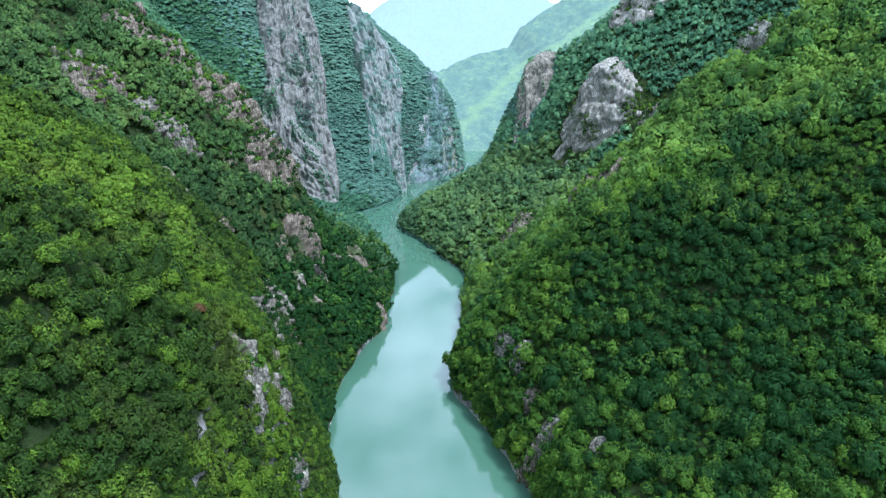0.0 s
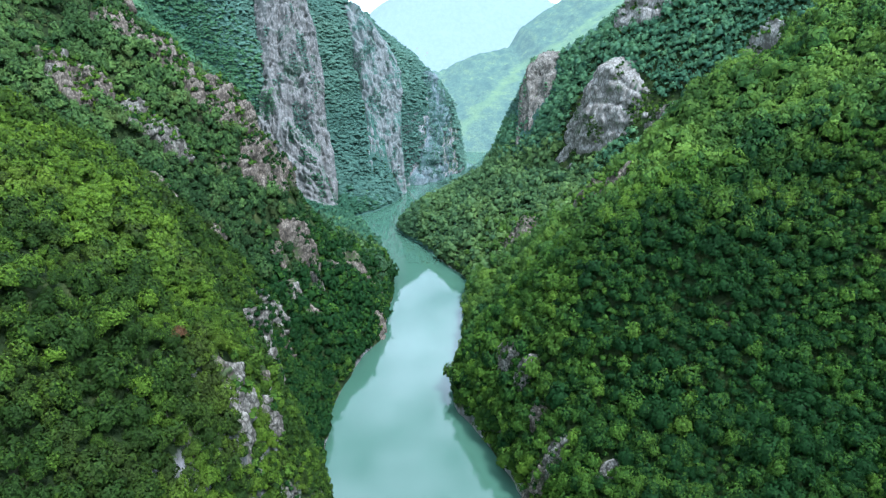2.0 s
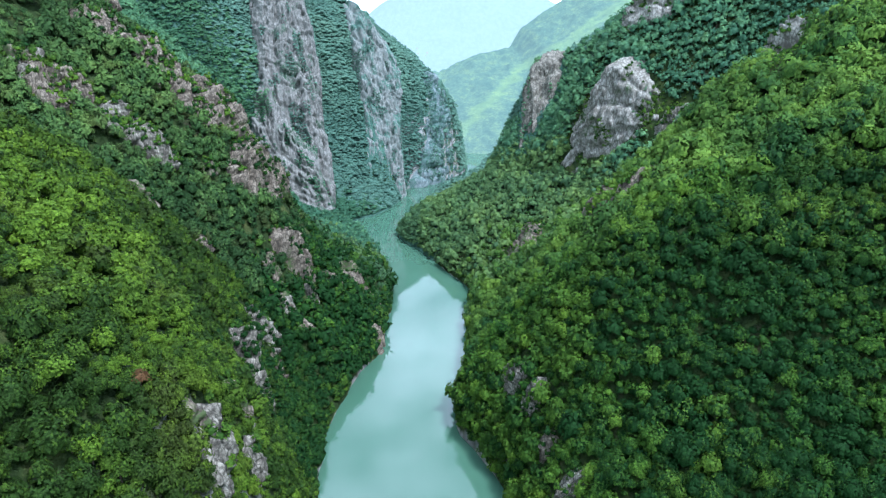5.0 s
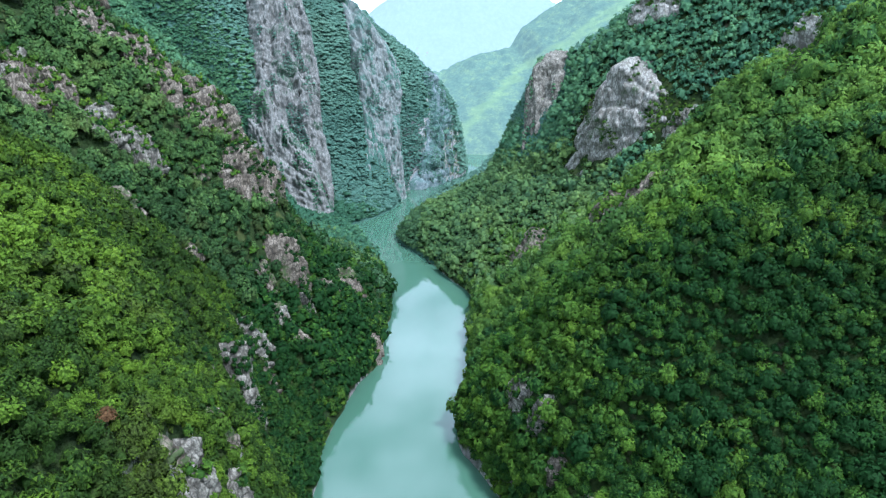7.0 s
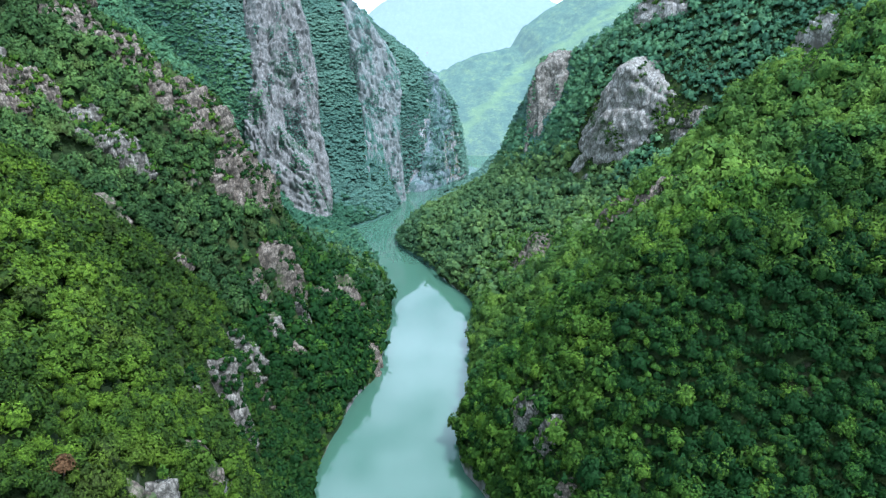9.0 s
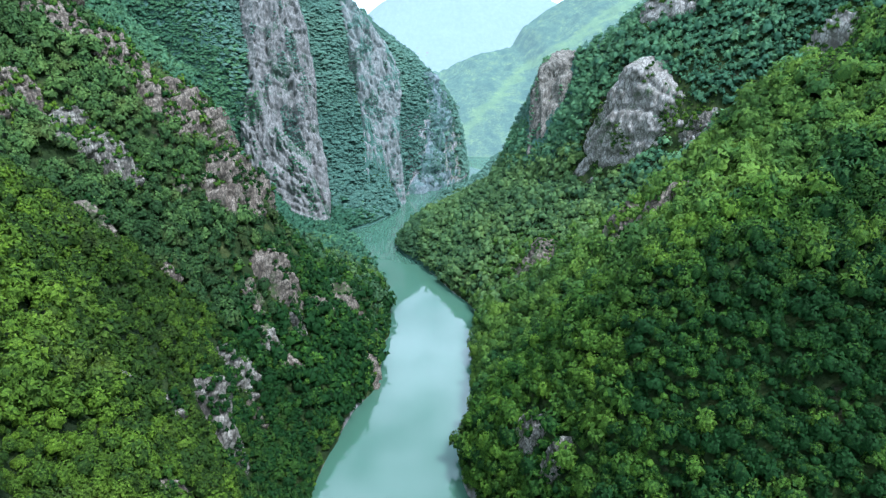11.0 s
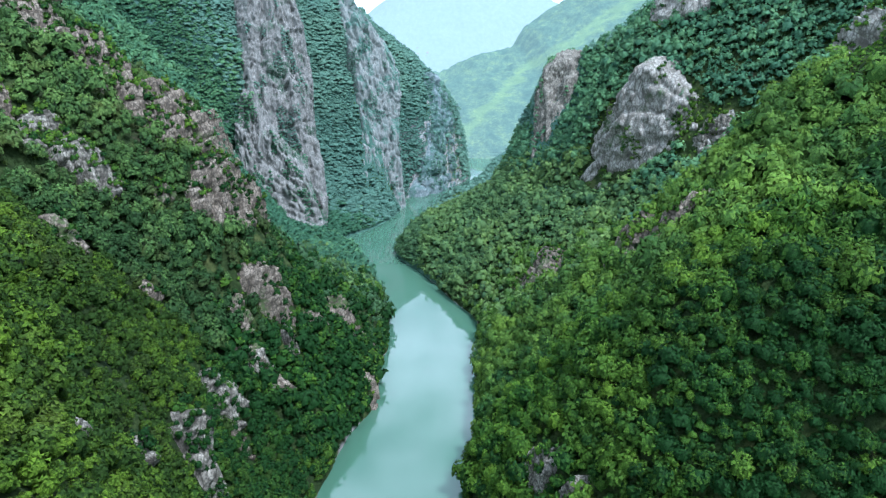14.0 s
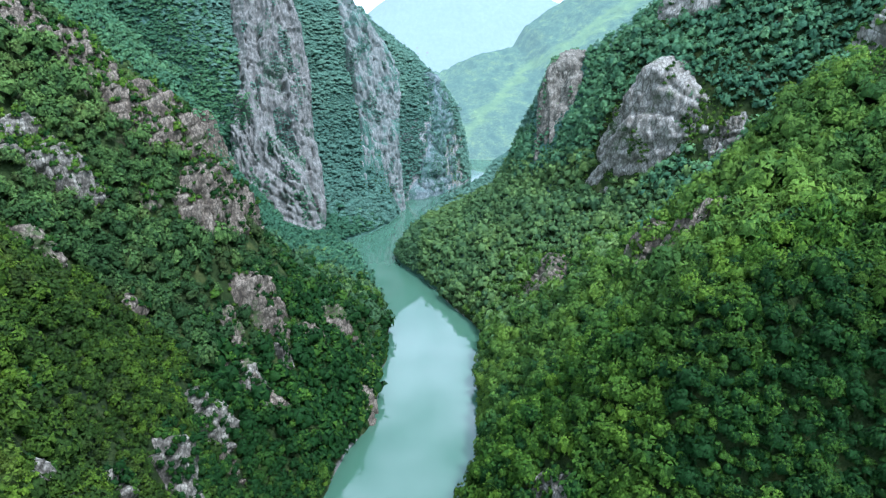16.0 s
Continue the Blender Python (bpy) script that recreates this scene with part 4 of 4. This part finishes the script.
# the trees that the camera passes nearest stand singly, with trunk and crown
def tree(kind, material, name):
    v, f, shade, lump = LARGE[kind]
    root = new(name)
    # right-hand crowns start at a lower tint, for the hollow's shade
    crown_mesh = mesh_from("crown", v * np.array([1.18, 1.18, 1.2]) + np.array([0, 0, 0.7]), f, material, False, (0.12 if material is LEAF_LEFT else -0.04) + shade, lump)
    flag = crown_mesh.attributes.new("solo", "FLOAT", "POINT")
    flag.data.foreach_set("value", np.full(len(v), 0.8 if material is LEAF_LEFT else 0.62, np.float32))
    crown = new("crown", crown_mesh)
    crown.parent = root
    # a tapered stem that forks into three limbs inside the crown
    r = np.random.default_rng(kind + 70)
    V, F, base = [], [], 0
    for a, b0, b1, w0, w1 in [((0, 0, -0.5), (0.05, 0.02, 0.45), None, 0.10, 0.07)] + [
            ((0.05, 0.02, 0.42), tuple(np.array([0.42 * math.cos(t), 0.42 * math.sin(t), 1.0 + 0.15 * r.random()])), None, 0.055, 0.02) for t in r.uniform(0, 6.28, 3)]:
        a, b0 = np.array(a), np.array(b0)
        ang = np.arange(6) / 6 * 2 * np.pi
        ring = np.stack([np.cos(ang), np.sin(ang), 0 * ang], -1)
        V.append(np.concatenate([a + ring * w0, (a + b0) / 2 + ring * (w0 + w1) / 2 + r.normal(0, 0.015, 3), b0 + ring * w1]))
        idx = np.arange(18).reshape(3, 6)
        nx = np.roll(idx, -1, 1)
        F.append(np.stack([idx[:-1], nx[:-1], nx[1:], idx[1:]], -1).reshape(-1, 4) + base)
        base += 18
    trunk = new("trunk", mesh_from("trunk", np.concatenate(V), np.concatenate(F), BARK))
    trunk.parent = root
    return tagged(root, "broadleaf tree with a rounded dense green crown on the steep slope", "tree", "trees on the near slopes")


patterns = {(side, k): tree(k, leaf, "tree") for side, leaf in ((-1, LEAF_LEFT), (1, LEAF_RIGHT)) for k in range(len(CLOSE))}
used = set()
turns = np.random.default_rng(21)
for i, (side, p, r) in enumerate(alone):
    key = (side, i % len(CLOSE))
    m = pose(p[0], p[1], p[2], 0, 0, float(turns.uniform(0, 360))) @ Matrix.Diagonal((r, r, r * float(turns.uniform(0.85, 1.2)), 1))
    if key in used:
        one = copy_thing(patterns[key], Matrix.Identity(4))
    else:
        one = patterns[key]
        used.add(key)
    one.matrix_basis = m

# one shrub has turned brown
LEAF_RUST = leaf_material("withered_leaves", (0.060, 0.030, 0.012), (0.110, 0.058, 0.024), (0.150, 0.085, 0.036), (0.12, 0.065, 0.028))
shrub = copy_thing(patterns[(-1, 2)], Matrix.Identity(4))
shrub.name = "shrub"
shrub.matrix_basis = pose(-50.5, 112.5, 89.8, 0, 0, 40) @ Matrix.Diagonal((1.6, 1.6, 1.4, 1))
for child in shrub.children:
    if child.name.startswith("crown"):
        child.data = child.data.copy()
        child.data.materials[0] = LEAF_RUST
tagged(shrub, "withered rust-brown shrub among the green trees", "shrub")
shrub["group"] = ""

# bushes that hang on the ledges of the cliffs
bp = np.concatenate([p.reshape(-1, 3) for p in bush_points])
r = np.random.default_rng(3)
bp = bp[r.permutation(len(bp))]
bp = bp[bp[:, 2] > 3]
brad = r.uniform(0.7, 1.6, len(bp))
kept = spread(bp, brad, 0.7)
bp, brad = bp[kept] - np.array([0, 0, 0.6]), brad[kept]
near = bp[:, 1] < 440
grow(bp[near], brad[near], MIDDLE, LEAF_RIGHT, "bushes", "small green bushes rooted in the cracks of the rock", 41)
far = bp[:, 1] > 570
mid = ~near & ~far
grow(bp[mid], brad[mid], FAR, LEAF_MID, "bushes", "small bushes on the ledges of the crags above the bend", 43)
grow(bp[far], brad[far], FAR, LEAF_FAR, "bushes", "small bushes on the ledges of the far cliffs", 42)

# ---- the distance ----

fx, fy = np.meshgrid(np.linspace(-400, 800, 200), np.linspace(952, 2000, 150))
rise = np.clip((fy - 968 - 12 * fbm(fx / 40, 0, 0, 3, 4)) / 800, 0, 1) ** 0.66
crest = np.interp(fx, (-900, -7, 79, 200, 235, 380, 600, 1100), (120, 96, 140, 172, 225, 320, 420, 480))
fz = rise * crest + (18 * fbm(fx / 130, fy / 130, 0, 4, 5) + 13 * fbm(fx / 34, fy / 34, 0, 5, 6)) * rise - 1.5
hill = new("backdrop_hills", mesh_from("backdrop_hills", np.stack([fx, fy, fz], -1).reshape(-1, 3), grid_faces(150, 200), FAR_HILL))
tagged(hill, "hazy green hills beyond the mouth of the canyon", "hill", kind="structure")
mx, my = np.meshgrid(np.linspace(-2600, 2600, 140), np.linspace(3000, 4300, 50))
mr = np.clip((my - 3000) / 1000, 0, 1)
mtop = 500 * np.exp(-np.abs((mx - 150) / 850.0) ** 4) + 70
mz = mr * (mtop + 90 * fbm(mx / 500, my / 500, 0, 5, 15))
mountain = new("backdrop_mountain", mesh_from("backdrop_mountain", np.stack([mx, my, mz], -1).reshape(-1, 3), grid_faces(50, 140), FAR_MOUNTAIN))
tagged(mountain, "pale hazy mountain closing the valley", "mountain", kind="structure")
gx = np.array([(-2900, -600, -8), (2900, -600, -8), (2900, 4800, -8), (-2900, 4800, -8)], float)
tagged(new("ground_plain", mesh_from("ground_plain", gx, [(0, 1, 2, 3)], GROUND)), "low ground under the hills reaching the horizon", "ground", kind="structure")

# a village at the foot of the mountain
PLASTER = Mat("pale_plaster", 0.9, 0.1)
PLASTER.colour(PLASTER.ramp(PLASTER.noise(0.4, 4), (0.3, (0.48, 0.52, 0.51)), (0.7, (0.60, 0.63, 0.62))))
TILES = Mat("faded_roof_tiles", 0.9, 0.1)
TILES.colour(TILES.ramp(TILES.noise(0.6, 4), (0.3, (0.40, 0.30, 0.26)), (0.7, (0.52, 0.42, 0.37))))


def village_house(x, y, z, wide, deep, tall, turn):
    """Four walls and a hipped roof with eaves."""
    root = new("village_house")
    w, d = wide / 2, deep / 2
    V = [(a * w, b * d, h) for h in (-6, tall) for a, b in ((-1, -1), (1, -1), (1, 1), (-1, 1))]
    walls = new("wall", mesh_from("wall", V, [(0, 1, 5, 4), (1, 2, 6, 5), (2, 3, 7, 6), (3, 0, 4, 7)], PLASTER.m, False))
    e, ridge = 1.1, w * 0.5
    R = [(-w * e, -d * e, tall - 0.2), (w * e, -d * e, tall - 0.2), (w * e, d * e, tall - 0.2), (-w * e, d * e, tall - 0.2), (-ridge, 0, tall + 0.4 * d), (ridge, 0, tall + 0.4 * d)]
    roof = new("roof", mesh_from("roof", R, [(0, 1, 5), (0, 5, 4), (1, 2, 5), (2, 3, 4), (2, 4, 5), (3, 0, 4)], TILES.m, False))
    walls.parent = roof.parent = root
    root.matrix_basis = pose(x, y, z, 0, 0, turn)
    return tagged(root, "pale plastered house with a tiled roof far across the valley", "house", "houses of the far village")


hr = np.random.default_rng(77)
for i in range(12):
    hx, hy = -126 + hr.uniform(-70, 60), 3326 + hr.uniform(-55, 30)
    hj, hi = int((hx + 2600) / 5200 * 139), int((hy - 3000) / 1300 * 49)
    village_house(hx, hy, float(mz[hi, hj]), hr.uniform(8, 12), hr.uniform(7, 9), hr.uniform(5, 7), hr.uniform(0, 180))
